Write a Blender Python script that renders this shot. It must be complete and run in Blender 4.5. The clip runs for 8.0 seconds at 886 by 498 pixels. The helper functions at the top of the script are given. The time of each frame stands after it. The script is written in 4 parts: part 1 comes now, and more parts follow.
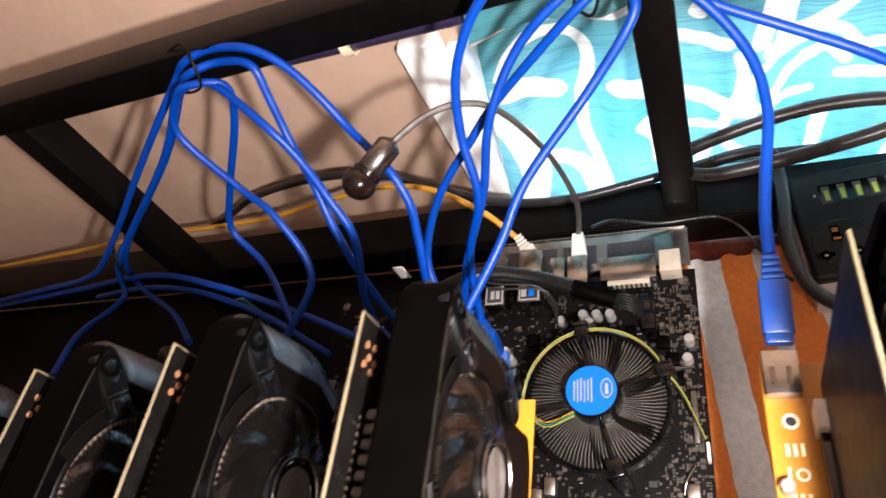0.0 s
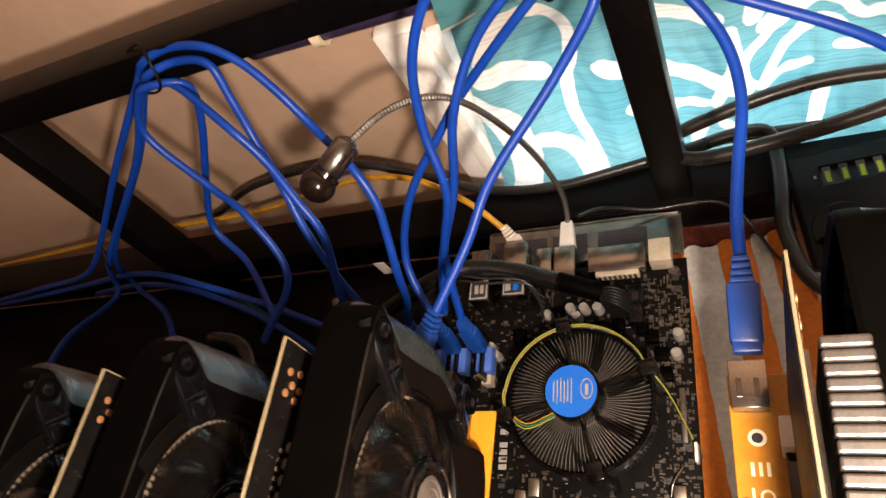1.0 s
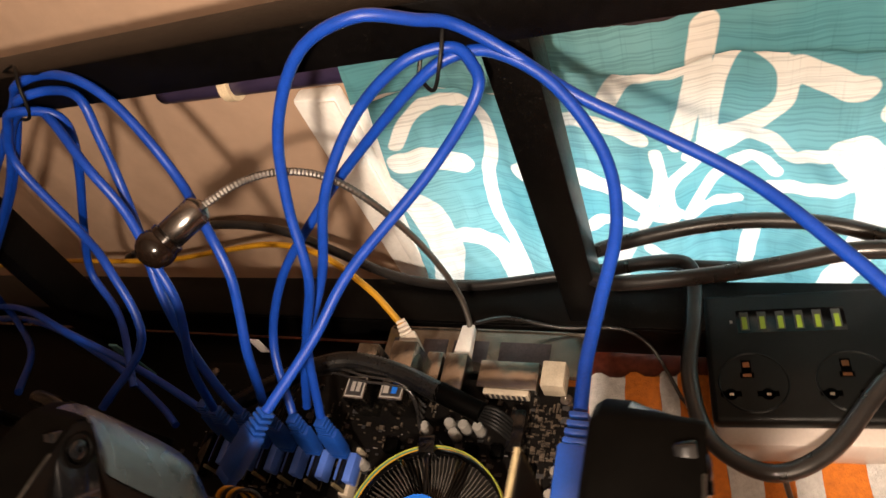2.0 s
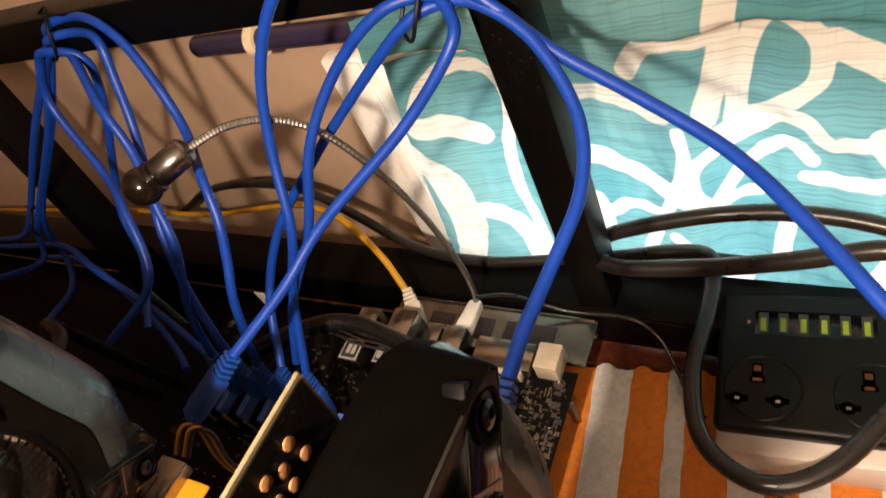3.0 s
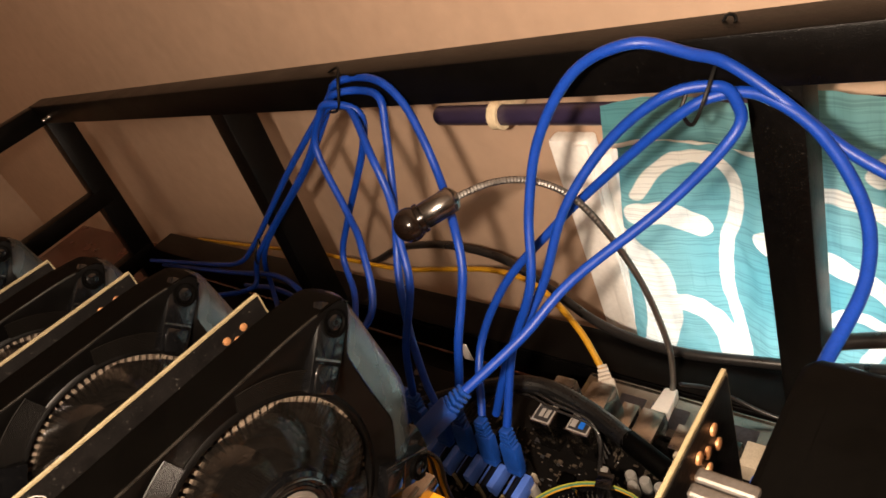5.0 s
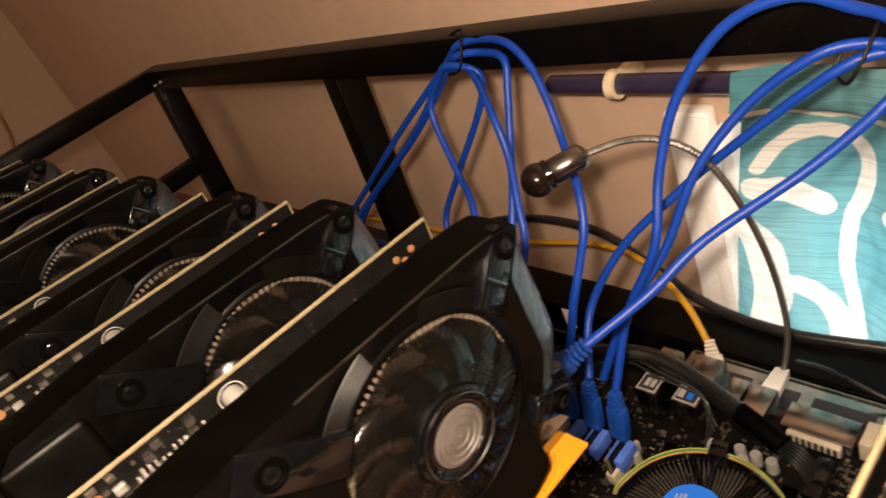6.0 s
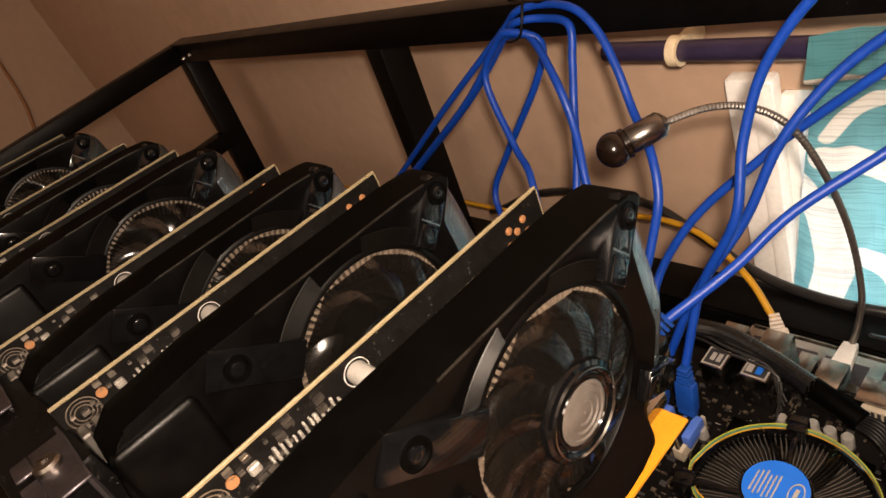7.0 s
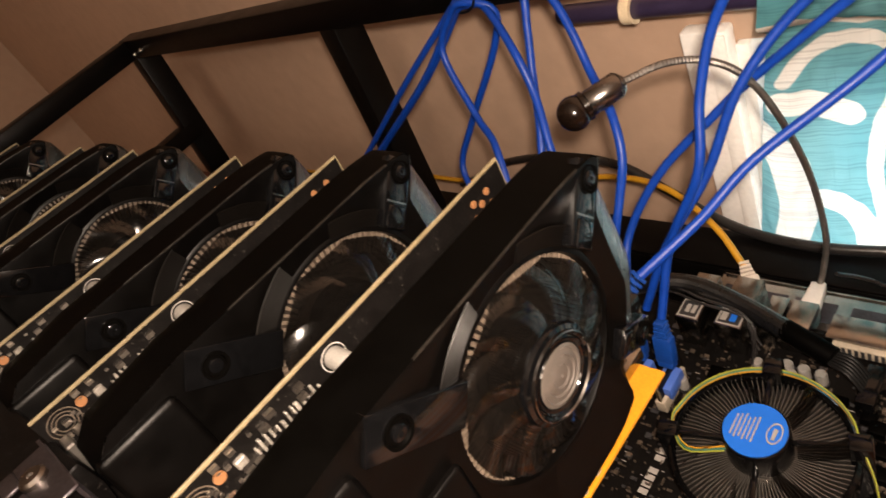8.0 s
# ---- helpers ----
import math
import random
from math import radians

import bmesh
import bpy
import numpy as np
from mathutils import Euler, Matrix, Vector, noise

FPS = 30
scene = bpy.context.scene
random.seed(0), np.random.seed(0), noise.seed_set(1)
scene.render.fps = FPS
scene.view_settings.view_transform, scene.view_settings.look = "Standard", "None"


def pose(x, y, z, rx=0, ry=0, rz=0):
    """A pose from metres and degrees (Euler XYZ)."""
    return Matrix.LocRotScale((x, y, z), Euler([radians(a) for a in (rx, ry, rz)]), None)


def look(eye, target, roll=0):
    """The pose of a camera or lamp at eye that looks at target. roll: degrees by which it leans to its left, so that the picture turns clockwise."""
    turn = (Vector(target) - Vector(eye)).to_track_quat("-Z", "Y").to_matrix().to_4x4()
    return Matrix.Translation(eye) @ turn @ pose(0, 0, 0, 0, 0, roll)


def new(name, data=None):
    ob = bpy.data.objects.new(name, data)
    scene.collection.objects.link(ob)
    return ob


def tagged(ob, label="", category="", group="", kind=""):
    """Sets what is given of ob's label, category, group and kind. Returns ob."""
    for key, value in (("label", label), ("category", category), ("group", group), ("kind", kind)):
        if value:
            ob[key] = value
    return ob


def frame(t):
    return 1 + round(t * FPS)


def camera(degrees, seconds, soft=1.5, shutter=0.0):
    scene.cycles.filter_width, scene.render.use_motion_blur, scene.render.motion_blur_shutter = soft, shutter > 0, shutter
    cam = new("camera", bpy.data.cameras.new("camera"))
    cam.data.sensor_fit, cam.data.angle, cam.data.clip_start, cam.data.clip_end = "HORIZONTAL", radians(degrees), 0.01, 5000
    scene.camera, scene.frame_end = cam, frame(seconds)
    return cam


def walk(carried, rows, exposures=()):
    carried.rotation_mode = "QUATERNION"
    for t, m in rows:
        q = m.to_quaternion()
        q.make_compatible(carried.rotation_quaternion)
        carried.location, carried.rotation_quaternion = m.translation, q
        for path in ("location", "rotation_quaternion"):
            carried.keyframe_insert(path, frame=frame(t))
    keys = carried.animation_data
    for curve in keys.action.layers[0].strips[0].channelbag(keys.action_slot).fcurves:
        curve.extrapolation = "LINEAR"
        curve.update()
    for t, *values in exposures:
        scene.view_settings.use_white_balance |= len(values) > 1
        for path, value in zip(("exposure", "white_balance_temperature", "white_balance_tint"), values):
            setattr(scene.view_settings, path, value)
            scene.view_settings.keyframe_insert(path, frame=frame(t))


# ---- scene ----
cam = camera(67.0, 8.0, soft=1.5, shutter=0.4)
PATH = [
    (0, (0.031, -0.314, 0.412), (-0.699, 0.679, -1.163), -36.3),
    (0.5, (0.069, -0.289, 0.413), (-0.742, 0.641, -1.161), -41.7),
    (1, (0.06, -0.289, 0.393), (-0.759, 0.626, -1.186), -42.2),
    (1.5, (0.08, -0.261, 0.365), (-0.713, 0.789, -1.141), -36.4),
    (1.7, (0.089, -0.254, 0.358), (-0.614, 0.838, -1.164), -29.7),
    (2.8, (0.148, -0.234, 0.312), (-0.843, 0.822, -1.067), -29.1),
    (3, (0.15, -0.236, 0.311), (-0.847, 0.769, -1.101), -30.1),
    (3.5, (0.137, -0.25, 0.309), (-0.787, 0.756, -1.152), -29.0),
    (4, (0.121, -0.27, 0.33), (-0.992, 0.737, -0.992), -29.6),
    (5.3, (0.112, -0.299, 0.336), (-1.231, 0.724, -0.736), -24.9),
    (5.5, (0.11, -0.308, 0.334), (-1.26, 0.692, -0.727), -24.9),
    (6, (0.095, -0.329, 0.336), (-1.343, 0.584, -0.712), -25.5),
    (6.5, (0.07, -0.342, 0.345), (-1.377, 0.53, -0.725), -27.3),
    (7, (0.064, -0.349, 0.343), (-1.376, 0.504, -0.751), -26.7),
    (7.5, (0.059, -0.354, 0.347), (-1.369, 0.493, -0.768), -29.0),
    (8, (0.067, -0.347, 0.343), (-1.314, 0.497, -0.832), -31.3),
]
EXPOSURES = [(0, 0.85, 5300, 8), (0.3, 0.5, 5900, 10), (0.6, 0.25, 6300, 10), (1.0, 0.2, 6500, 10), (3.5, 0.15, 7100, 9), (4.2, 0.15, 6900, 9), (5.5, 0.1, 6900, 9), (8.0, 0.1, 6550, 10)]
walk(cam, [(t, look(eye, target, roll)) for t, eye, target, roll in PATH], EXPOSURES)

# ---------------------------------------------------------------- world and light
world = bpy.data.worlds.new("world")
scene.world = world
world.use_nodes = True
wn = world.node_tree
sky = wn.nodes.new("ShaderNodeTexSky")
sky.sky_type, sky.sun_disc = "NISHITA", False
sky.sun_elevation, sky.sun_rotation = radians(35), radians(20)
wn.nodes["Background"].inputs[1].default_value = 0.14
wn.links.new(sky.outputs[0], wn.nodes["Background"].inputs[0])


def lamp(name, kind, m, power, colour, size):
    data = bpy.data.lights.new(name, kind)
    data.energy, data.color = power, colour
    if kind == "AREA":
        data.shape, data.size, data.size_y = "RECTANGLE", size[0], size[1]
    elif kind == "SUN":
        data.angle = size
    else:
        data.shadow_soft_size = size
    ob = new(name, data)
    ob.matrix_world = m
    return ob


# daylight that falls on the window from outside
lamp("window_daylight", "AREA", look((-0.10, 0.60, -0.04), (-0.03, 0.1, -0.07)), 12.0, (0.97, 0.98, 1.0), (0.7, 0.6))
# the lamp that is held beside the camera
lamp("hand_lamp", "POINT", pose(0.085, -0.342, 0.366), 16.5, (1.0, 0.80, 0.64), 0.011)
# warm fill light added to the room, standing for no known lamp
lamp("room_fill", "POINT", pose(0.7, -1.3, 1.1), 40.0, (1.0, 0.76, 0.58), 0.2)


# ---------------------------------------------------------------- materials
def material(name, colour, rough=0.5, metal=0.0, spec=0.5, grain=0.12, scale=60.0, bump=0.0, bump_scale=400.0, second=None, coat=0.0, dust=0.0):
    """Two scales of colour variation, a little gloss variation and fine relief."""
    mat = bpy.data.materials.new(name)
    mat.use_nodes = True
    nt = mat.node_tree
    bsdf = nt.nodes["Principled BSDF"]
    tc = nt.nodes.new("ShaderNodeTexCoord")
    n1, n2 = nt.nodes.new("ShaderNodeTexNoise"), nt.nodes.new("ShaderNodeTexNoise")
    n1.inputs["Scale"].default_value, n1.inputs["Detail"].default_value = scale, 5
    n2.inputs["Scale"].default_value, n2.inputs["Detail"].default_value = scale * 9, 4
    info = nt.nodes.new("ShaderNodeObjectInfo")
    for n in (n1, n2):
        nt.links.new(tc.outputs["Object"], n.inputs["Vector"])
    both = nt.nodes.new("ShaderNodeMath")
    both.operation = "MULTIPLY_ADD"
    both.inputs[1].default_value = 0.5
    half = nt.nodes.new("ShaderNodeMath")
    half.operation = "MULTIPLY"
    half.inputs[1].default_value = 0.5
    nt.links.new(n2.outputs[0], half.inputs[0])
    nt.links.new(n1.outputs[0], both.inputs[0])
    nt.links.new(half.outputs[0], both.inputs[2])
    ramp = nt.nodes.new("ShaderNodeValToRGB")
    other = second or tuple(c * (1 - grain * 2.2) for c in colour)
    ramp.color_ramp.elements[0].position, ramp.color_ramp.elements[1].position = 0.36, 0.62
    ramp.color_ramp.elements[0].color = (*other, 1)
    ramp.color_ramp.elements[1].color = (*colour, 1)
    nt.links.new(both.outputs[0], ramp.inputs[0])
    last = ramp.outputs[0]
    if dust:
        dn, dr, mix = nt.nodes.new("ShaderNodeTexNoise"), nt.nodes.new("ShaderNodeValToRGB"), nt.nodes.new("ShaderNodeMix")
        dn.inputs["Scale"].default_value, dn.inputs["Detail"].default_value = 900, 3
        dr.color_ramp.elements[0].position, dr.color_ramp.elements[1].position = 0.66, 0.72
        mix.data_type = "RGBA"
        nt.links.new(tc.outputs["Object"], dn.inputs["Vector"])
        nt.links.new(dn.outputs[0], dr.inputs[0])
        gain = nt.nodes.new("ShaderNodeMath")
        gain.operation = "MULTIPLY"
        gain.inputs[1].default_value = dust
        nt.links.new(dr.outputs[0], gain.inputs[0])
        nt.links.new(gain.outputs[0], mix.inputs[0])
        nt.links.new(last, mix.inputs[6])
        mix.inputs[7].default_value = (0.32, 0.29, 0.25, 1)
        last = mix.outputs[2]
    nt.links.new(last, bsdf.inputs["Base Color"])
    bsdf.inputs["Metallic"].default_value = metal
    bsdf.inputs["Specular IOR Level"].default_value = spec
    bsdf.inputs["Coat Weight"].default_value = coat
    bsdf.inputs["Coat Roughness"].default_value = 0.08
    rr = nt.nodes.new("ShaderNodeMapRange")
    rr.inputs[3].default_value, rr.inputs[4].default_value = max(0.02, rough - 0.1), min(1, rough + 0.1)
    nt.links.new(n1.outputs[0], rr.inputs[0])
    nt.links.new(rr.outputs[0], bsdf.inputs["Roughness"])
    if bump:
        bn, bp = nt.nodes.new("ShaderNodeTexNoise"), nt.nodes.new("ShaderNodeBump")
        bn.inputs["Scale"].default_value, bn.inputs["Detail"].default_value = bump_scale, 5
        bp.inputs["Strength"].default_value, bp.inputs["Distance"].default_value = bump, 0.001
        nt.links.new(tc.outputs["Object"], bn.inputs["Vector"])
        nt.links.new(bn.outputs[0], bp.inputs["Height"])
        nt.links.new(bp.outputs[0], bsdf.inputs["Normal"])
    return mat


M = dict(
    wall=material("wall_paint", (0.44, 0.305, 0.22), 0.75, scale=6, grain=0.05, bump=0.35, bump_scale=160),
    # the north wall's beige, about a fifth darker, for the other walls
    wall2=material("darker_wall_beige", (0.36, 0.25, 0.18), 0.75, scale=5, grain=0.05, bump=0.3, bump_scale=160),
    ceiling=material("ceiling_paint", (0.75, 0.7, 0.64), 0.8, scale=5, grain=0.04),
    floor=material("floor_tiles", (0.4, 0.34, 0.28), 0.4, scale=8),
    steel=material("black_powder_coat", (0.0020, 0.0017, 0.0016), 0.32, spec=0.10, scale=30, bump=0.25, bump_scale=1500, grain=0.2, dust=0.05),
    bolt=material("zinc_bolt", (0.22, 0.20, 0.18), 0.3, 1.0, scale=200),
    white=material("white_window_paint", (0.90, 0.89, 0.87), 0.35, scale=25, grain=0.06),
    wood=material("varnished_wood", (0.14, 0.035, 0.02), 0.25, scale=22, second=(0.06, 0.014, 0.009), bump=0.1, bump_scale=90),
    pcb=material("black_circuit_board", (0.0035, 0.003, 0.0028), 0.42, spec=0.09, scale=120, grain=0.25, bump=0.1, bump_scale=900, dust=0.06),
    pcb_edge=material("board_edge_fibreglass", (0.125, 0.098, 0.052), 0.6, scale=300, grain=0.15),
    orange=material("amber_riser_board", (0.42, 0.175, 0.008), 0.38, scale=90, grain=0.1),
    shroud=material("black_matt_plastic", (0.0007, 0.0006, 0.0005), 0.5, spec=0.022, scale=70, grain=0.2, bump=0.04, bump_scale=1600),
    gloss=material("black_gloss_plastic", (0.002, 0.002, 0.0022), 0.10, spec=0.38, scale=60, grain=0.2, dust=0.012),
    # teal-grey base carries the window's reflection on the covers' rear slope
    window_sheen=material("window_sheen_satin_plastic", (0.018, 0.024, 0.026), 0.28, spec=1.0, scale=60, grain=0.12, bump=0.05),
    blade=material("smoky_fan_plastic", (0.0045, 0.0038, 0.0033), 0.13, scale=80, grain=0.1, coat=0.5),
    chrome=material("turned_aluminium", (0.22, 0.205, 0.195), 0.24, 1.0, scale=200),
    alu=material("bare_aluminium_fin", (0.52, 0.49, 0.46), 0.36, 1.0, scale=140, grain=0.12),
    bracket=material("nickel_bracket_steel", (0.105, 0.095, 0.105), 0.45, 1.0, scale=70, grain=0.15),
    blue=material("blue_cable_jacket", (0.0025, 0.034, 0.26), 0.42, spec=0.30, scale=110, grain=0.1, bump=0.08, bump_scale=500),
    blue_plug=material("blue_plug_plastic", (0.004, 0.040, 0.23), 0.40, scale=110, grain=0.1),
    blue_pale=material("pale_blue_socket_plastic", (0.05, 0.115, 0.42), 0.42, scale=110, grain=0.1),
    blue_label=material("blue_hub_sticker", (0.005, 0.10, 0.48), 0.35, scale=150, grain=0.05),
    black_cable=material("black_rubber_cable", (0.014, 0.013, 0.013), 0.3, scale=80, grain=0.2),
    braid=material("black_braided_sleeve", (0.005, 0.005, 0.005), 0.30, spec=0.45, scale=700, grain=0.4, dust=0.06),
    goose=material("steel_gooseneck", (0.28, 0.265, 0.25), 0.45, 1.0, scale=200),
    yellow=material("yellow_cable_jacket", (0.46, 0.23, 0.012), 0.42, scale=90, grain=0.1),
    yellow_green=material("yellow_green_wire", (0.25, 0.26, 0.03), 0.42, scale=90, grain=0.1),
    green=material("green_wire", (0.03, 0.16, 0.13), 0.42, scale=90),
    white_plug=material("white_plug_plastic", (0.72, 0.68, 0.64), 0.42, scale=90, grain=0.06),
    clear_plug=material("clear_grey_plug", (0.52, 0.46, 0.40), 0.25, scale=90, grain=0.1),
    tin=material("tinned_steel_port", (0.40, 0.38, 0.35), 0.2, 1.0, scale=120, grain=0.15),
    dark_tin=material("dark_port_label", (0.02, 0.02, 0.022), 0.4, scale=90),
    cream=material("cream_slot_plastic", (0.36, 0.31, 0.24), 0.5, scale=120),
    cap=material("capacitor_top", (0.33, 0.315, 0.29), 0.35, 0.4, scale=200),
    component=material("beige_component", (0.070, 0.052, 0.037), 0.45, scale=300, grain=0.4),
    ring=material("beige_toothed_ring", (0.09, 0.068, 0.05), 0.5, scale=200, grain=0.25),
    rib=material("brown_sheen_plastic", (0.0022, 0.0018, 0.0015), 0.42, spec=0.09, scale=90, grain=0.2),
    cooler_fin=material("dull_aluminium_fin", (0.15, 0.138, 0.126), 0.5, 1.0, scale=140, grain=0.12),
    panel=material("black_satin_plastic", (0.0010, 0.0008, 0.0007), 0.38, spec=0.11, scale=90, grain=0.25, bump=0.05, bump_scale=1500),
    worn=material("worn_highlight_plastic", (0.010, 0.0085, 0.007), 0.42, spec=0.25, scale=140, grain=0.35),
    solder=material("pale_solder", (0.17, 0.155, 0.135), 0.5, scale=300, grain=0.3),
    riser_print=material("white_riser_print", (0.70, 0.64, 0.52), 0.6, scale=200, grain=0.05),
    card_cap=material("dull_capacitor_top", (0.19, 0.18, 0.165), 0.4, 0.2, scale=200),
    hole=material("dark_hole", (0.0006, 0.0006, 0.0006), 0.6, spec=0.0),
    copper=material("copper_pad", (0.28, 0.13, 0.055), 0.45, 0.5, scale=300),
    silk=material("white_print", (0.24, 0.225, 0.21), 0.6, scale=200, grain=0.04),
    teal=material("teal_lens_plastic", (0.10, 0.24, 0.27), 0.15, scale=80, grain=0.15),
    usb_green=material("green_usb_tongue", (0.17, 0.26, 0.012), 0.4, scale=200, grain=0.1),
    strip_black=material("black_power_strip", (0.004, 0.0045, 0.0045), 0.38, spec=0.15, scale=60, grain=0.15, bump=0.08, bump_scale=2000),
    strip_white=material("white_power_strip", (0.52, 0.46, 0.42), 0.4, scale=60, grain=0.05),
    brass=material("brass_contact", (0.26, 0.11, 0.05), 0.35, 1.0, scale=300),
    weave_orange=material("orange_woven_cotton", (0.60, 0.17, 0.016), 0.85, scale=260, grain=0.16, bump=0.9, bump_scale=900),
    weave_grey=material("grey_white_woven_cotton", (0.56, 0.55, 0.54), 0.88, scale=260, grain=0.14, bump=0.9, bump_scale=900),
    rod=material("dark_blue_curtain_rod", (0.030, 0.022, 0.055), 0.35, scale=60),
    ivory=material("ivory_plastic", (0.7, 0.58, 0.4), 0.5, scale=90),
    bulb=material("smoked_bulb_cap", (0.006, 0.0035, 0.0025), 0.14, spec=0.35, scale=90, grain=0.2, coat=0.15),
    hubcap=material("grey_turned_sticker", (0.065, 0.055, 0.048), 0.45, scale=200, grain=0.15),
    heatsink=material("dull_heatsink_fin", (0.33, 0.29, 0.25), 0.4, 1.0, scale=160, grain=0.2),
    tie=material("black_nylon", (0.003, 0.003, 0.003), 0.5, spec=0.15, scale=200),
)


def glass_material():
    mat = bpy.data.materials.new("window_glass")
    mat.use_nodes = True
    b = mat.node_tree.nodes["Principled BSDF"]
    b.inputs["Transmission Weight"].default_value, b.inputs["Roughness"].default_value = 1.0, 0.0
    b.inputs["IOR"].default_value = 1.45
    return mat


def curtain_material():
    """Thin cotton: a turquoise ground with white scrolls and dark slub threads, that lets daylight through."""
    mat = bpy.data.materials.new("printed_cotton")
    mat.use_nodes = True
    nt = mat.node_tree
    N, L = nt.nodes, nt.links
    for n in list(N):
        if n.type != "OUTPUT_MATERIAL":
            N.remove(n)
    out = [n for n in N if n.type == "OUTPUT_MATERIAL"][0]
    tc = N.new("ShaderNodeTexCoord")

    def join(op, a, b):
        m = N.new("ShaderNodeMath")
        m.operation = op
        L.new(a, m.inputs[0])
        L.new(b, m.inputs[1]) if not isinstance(b, float) else setattr(m.inputs[1], "default_value", b)
        return m.outputs[0]

    print_at, edge = N.new("ShaderNodeAttribute"), N.new("ShaderNodeMapRange")
    print_at.attribute_name = "print"
    edge.inputs[1].default_value, edge.inputs[2].default_value = -0.0004, 0.0006
    edge.inputs[3].default_value, edge.inputs[4].default_value = 1.0, 0.0
    L.new(print_at.outputs["Fac"], edge.inputs[0])
    white = edge.outputs[0]
    tone = N.new("ShaderNodeTexNoise")
    tone.inputs["Scale"].default_value, tone.inputs["Detail"].default_value = 7.0, 3
    L.new(tc.outputs["Object"], tone.inputs["Vector"])
    ground = N.new("ShaderNodeValToRGB")
    ground.color_ramp.elements[0].position, ground.color_ramp.elements[1].position = 0.38, 0.62
    ground.color_ramp.elements[0].color = (0.11, 0.34, 0.40, 1)
    ground.color_ramp.elements[1].color = (0.20, 0.44, 0.48, 1)
    L.new(tone.outputs[0], ground.inputs[0])
    # slub threads, mostly across, that sway with the folds
    sep, com, sine = N.new("ShaderNodeSeparateXYZ"), N.new("ShaderNodeCombineXYZ"), N.new("ShaderNodeMath")
    sine.operation = "SINE"
    L.new(tc.outputs["Object"], sep.inputs[0])
    L.new(join("MULTIPLY", sep.outputs[0], 62.0), sine.inputs[0])
    for n in (0, 1):
        L.new(sep.outputs[n], com.inputs[n])
    L.new(join("ADD", sep.outputs[2], join("MULTIPLY", sine.outputs[0], 0.0035)), com.inputs[2])
    wavy = com.outputs[0]
    thread = None
    for scale, width, low in (((12.0, 1.0, 560.0), 0.50, 0.78), ((520.0, 1.0, 14.0), 0.40, 0.90)):
        mp, no, mr = N.new("ShaderNodeMapping"), N.new("ShaderNodeTexNoise"), N.new("ShaderNodeMapRange")
        mp.inputs["Scale"].default_value = scale
        no.inputs["Scale"].default_value, no.inputs["Detail"].default_value = 1.0, 2
        mr.inputs[1].default_value, mr.inputs[2].default_value = width - 0.10, width
        mr.inputs[3].default_value, mr.inputs[4].default_value = low, 1.0
        L.new(wavy, mp.inputs["Vector"])
        L.new(mp.outputs[0], no.inputs["Vector"])
        L.new(no.outputs[0], mr.inputs[0])
        thread = mr.outputs[0] if thread is None else join("MULTIPLY", thread, mr.outputs[0])
    mix = N.new("ShaderNodeMix")
    mix.data_type = "RGBA"
    L.new(white, mix.inputs[0])
    L.new(ground.outputs[0], mix.inputs[6])
    mix.inputs[7].default_value = (0.86, 0.84, 0.78, 1)
    shade = N.new("ShaderNodeMix")
    shade.data_type, shade.blend_type = "RGBA", "MULTIPLY"
    shade.inputs[0].default_value = 1.0
    L.new(mix.outputs[2], shade.inputs[6])
    L.new(thread, shade.inputs[7])
    diff, trans, both = N.new("ShaderNodeBsdfDiffuse"), N.new("ShaderNodeBsdfTranslucent"), N.new("ShaderNodeMixShader")
    both.inputs[0].default_value = 0.55
    L.new(shade.outputs[2], diff.inputs[0])
    L.new(shade.outputs[2], trans.inputs[0])
    L.new(diff.outputs[0], both.inputs[1])
    L.new(trans.outputs[0], both.inputs[2])
    L.new(both.outputs[0], out.inputs[0])
    return mat


M["glass"] = glass_material()
M["blade"].node_tree.nodes["Principled BSDF"].inputs["Alpha"].default_value = 0.76  # smoky, half clear
M["curtain"] = curtain_material()


# ---------------------------------------------------------------- mesh helpers
def mesh_of(name, bm, mat, smooth=None):
    me = bpy.data.meshes.new(name)
    bmesh.ops.recalc_face_normals(bm, faces=bm.faces)
    bm.to_mesh(me)
    bm.free()
    me.materials.append(M[mat] if isinstance(mat, str) else mat)
    if smooth is not None:
        me.shade_smooth()
        me.set_sharp_from_angle(angle=radians(smooth))
    return me


def part(name, bm, mat, parent=None, label="", smooth=None, m=None):
    ob = new(name, mesh_of(name, bm, mat, smooth))
    if parent:
        ob.parent = parent
    if m is not None:
        ob.matrix_basis = m
    if label:
        ob["label"] = label
    return ob


def root(name, m, label, category, group="", kind=""):
    ob = new(name)
    ob.empty_display_size = 0.01
    ob.matrix_basis = m
    return tagged(ob, label, category, group, kind)


def box(x0, x1, y0, y1, z0, z1, bevel=0.0, bm=None, segs=2):
    """A box between two corners, its edges rounded; added to bm where one is given."""
    b = bmesh.new()
    bmesh.ops.create_cube(b, size=1.0)
    for v in b.verts:
        v.co = Vector(((x0 + x1) / 2 + v.co.x * (x1 - x0), (y0 + y1) / 2 + v.co.y * (y1 - y0), (z0 + z1) / 2 + v.co.z * (z1 - z0)))
    if bevel:
        bmesh.ops.bevel(b, geom=b.edges[:], offset=bevel, segments=segs, affect="EDGES", profile=0.5)
    return added(bm, b)


def added(bm, b):
    if bm is None:
        return b
    me = bpy.data.meshes.new("tmp")
    b.to_mesh(me)
    b.free()
    bm.from_mesh(me)
    bpy.data.meshes.remove(me)
    return bm


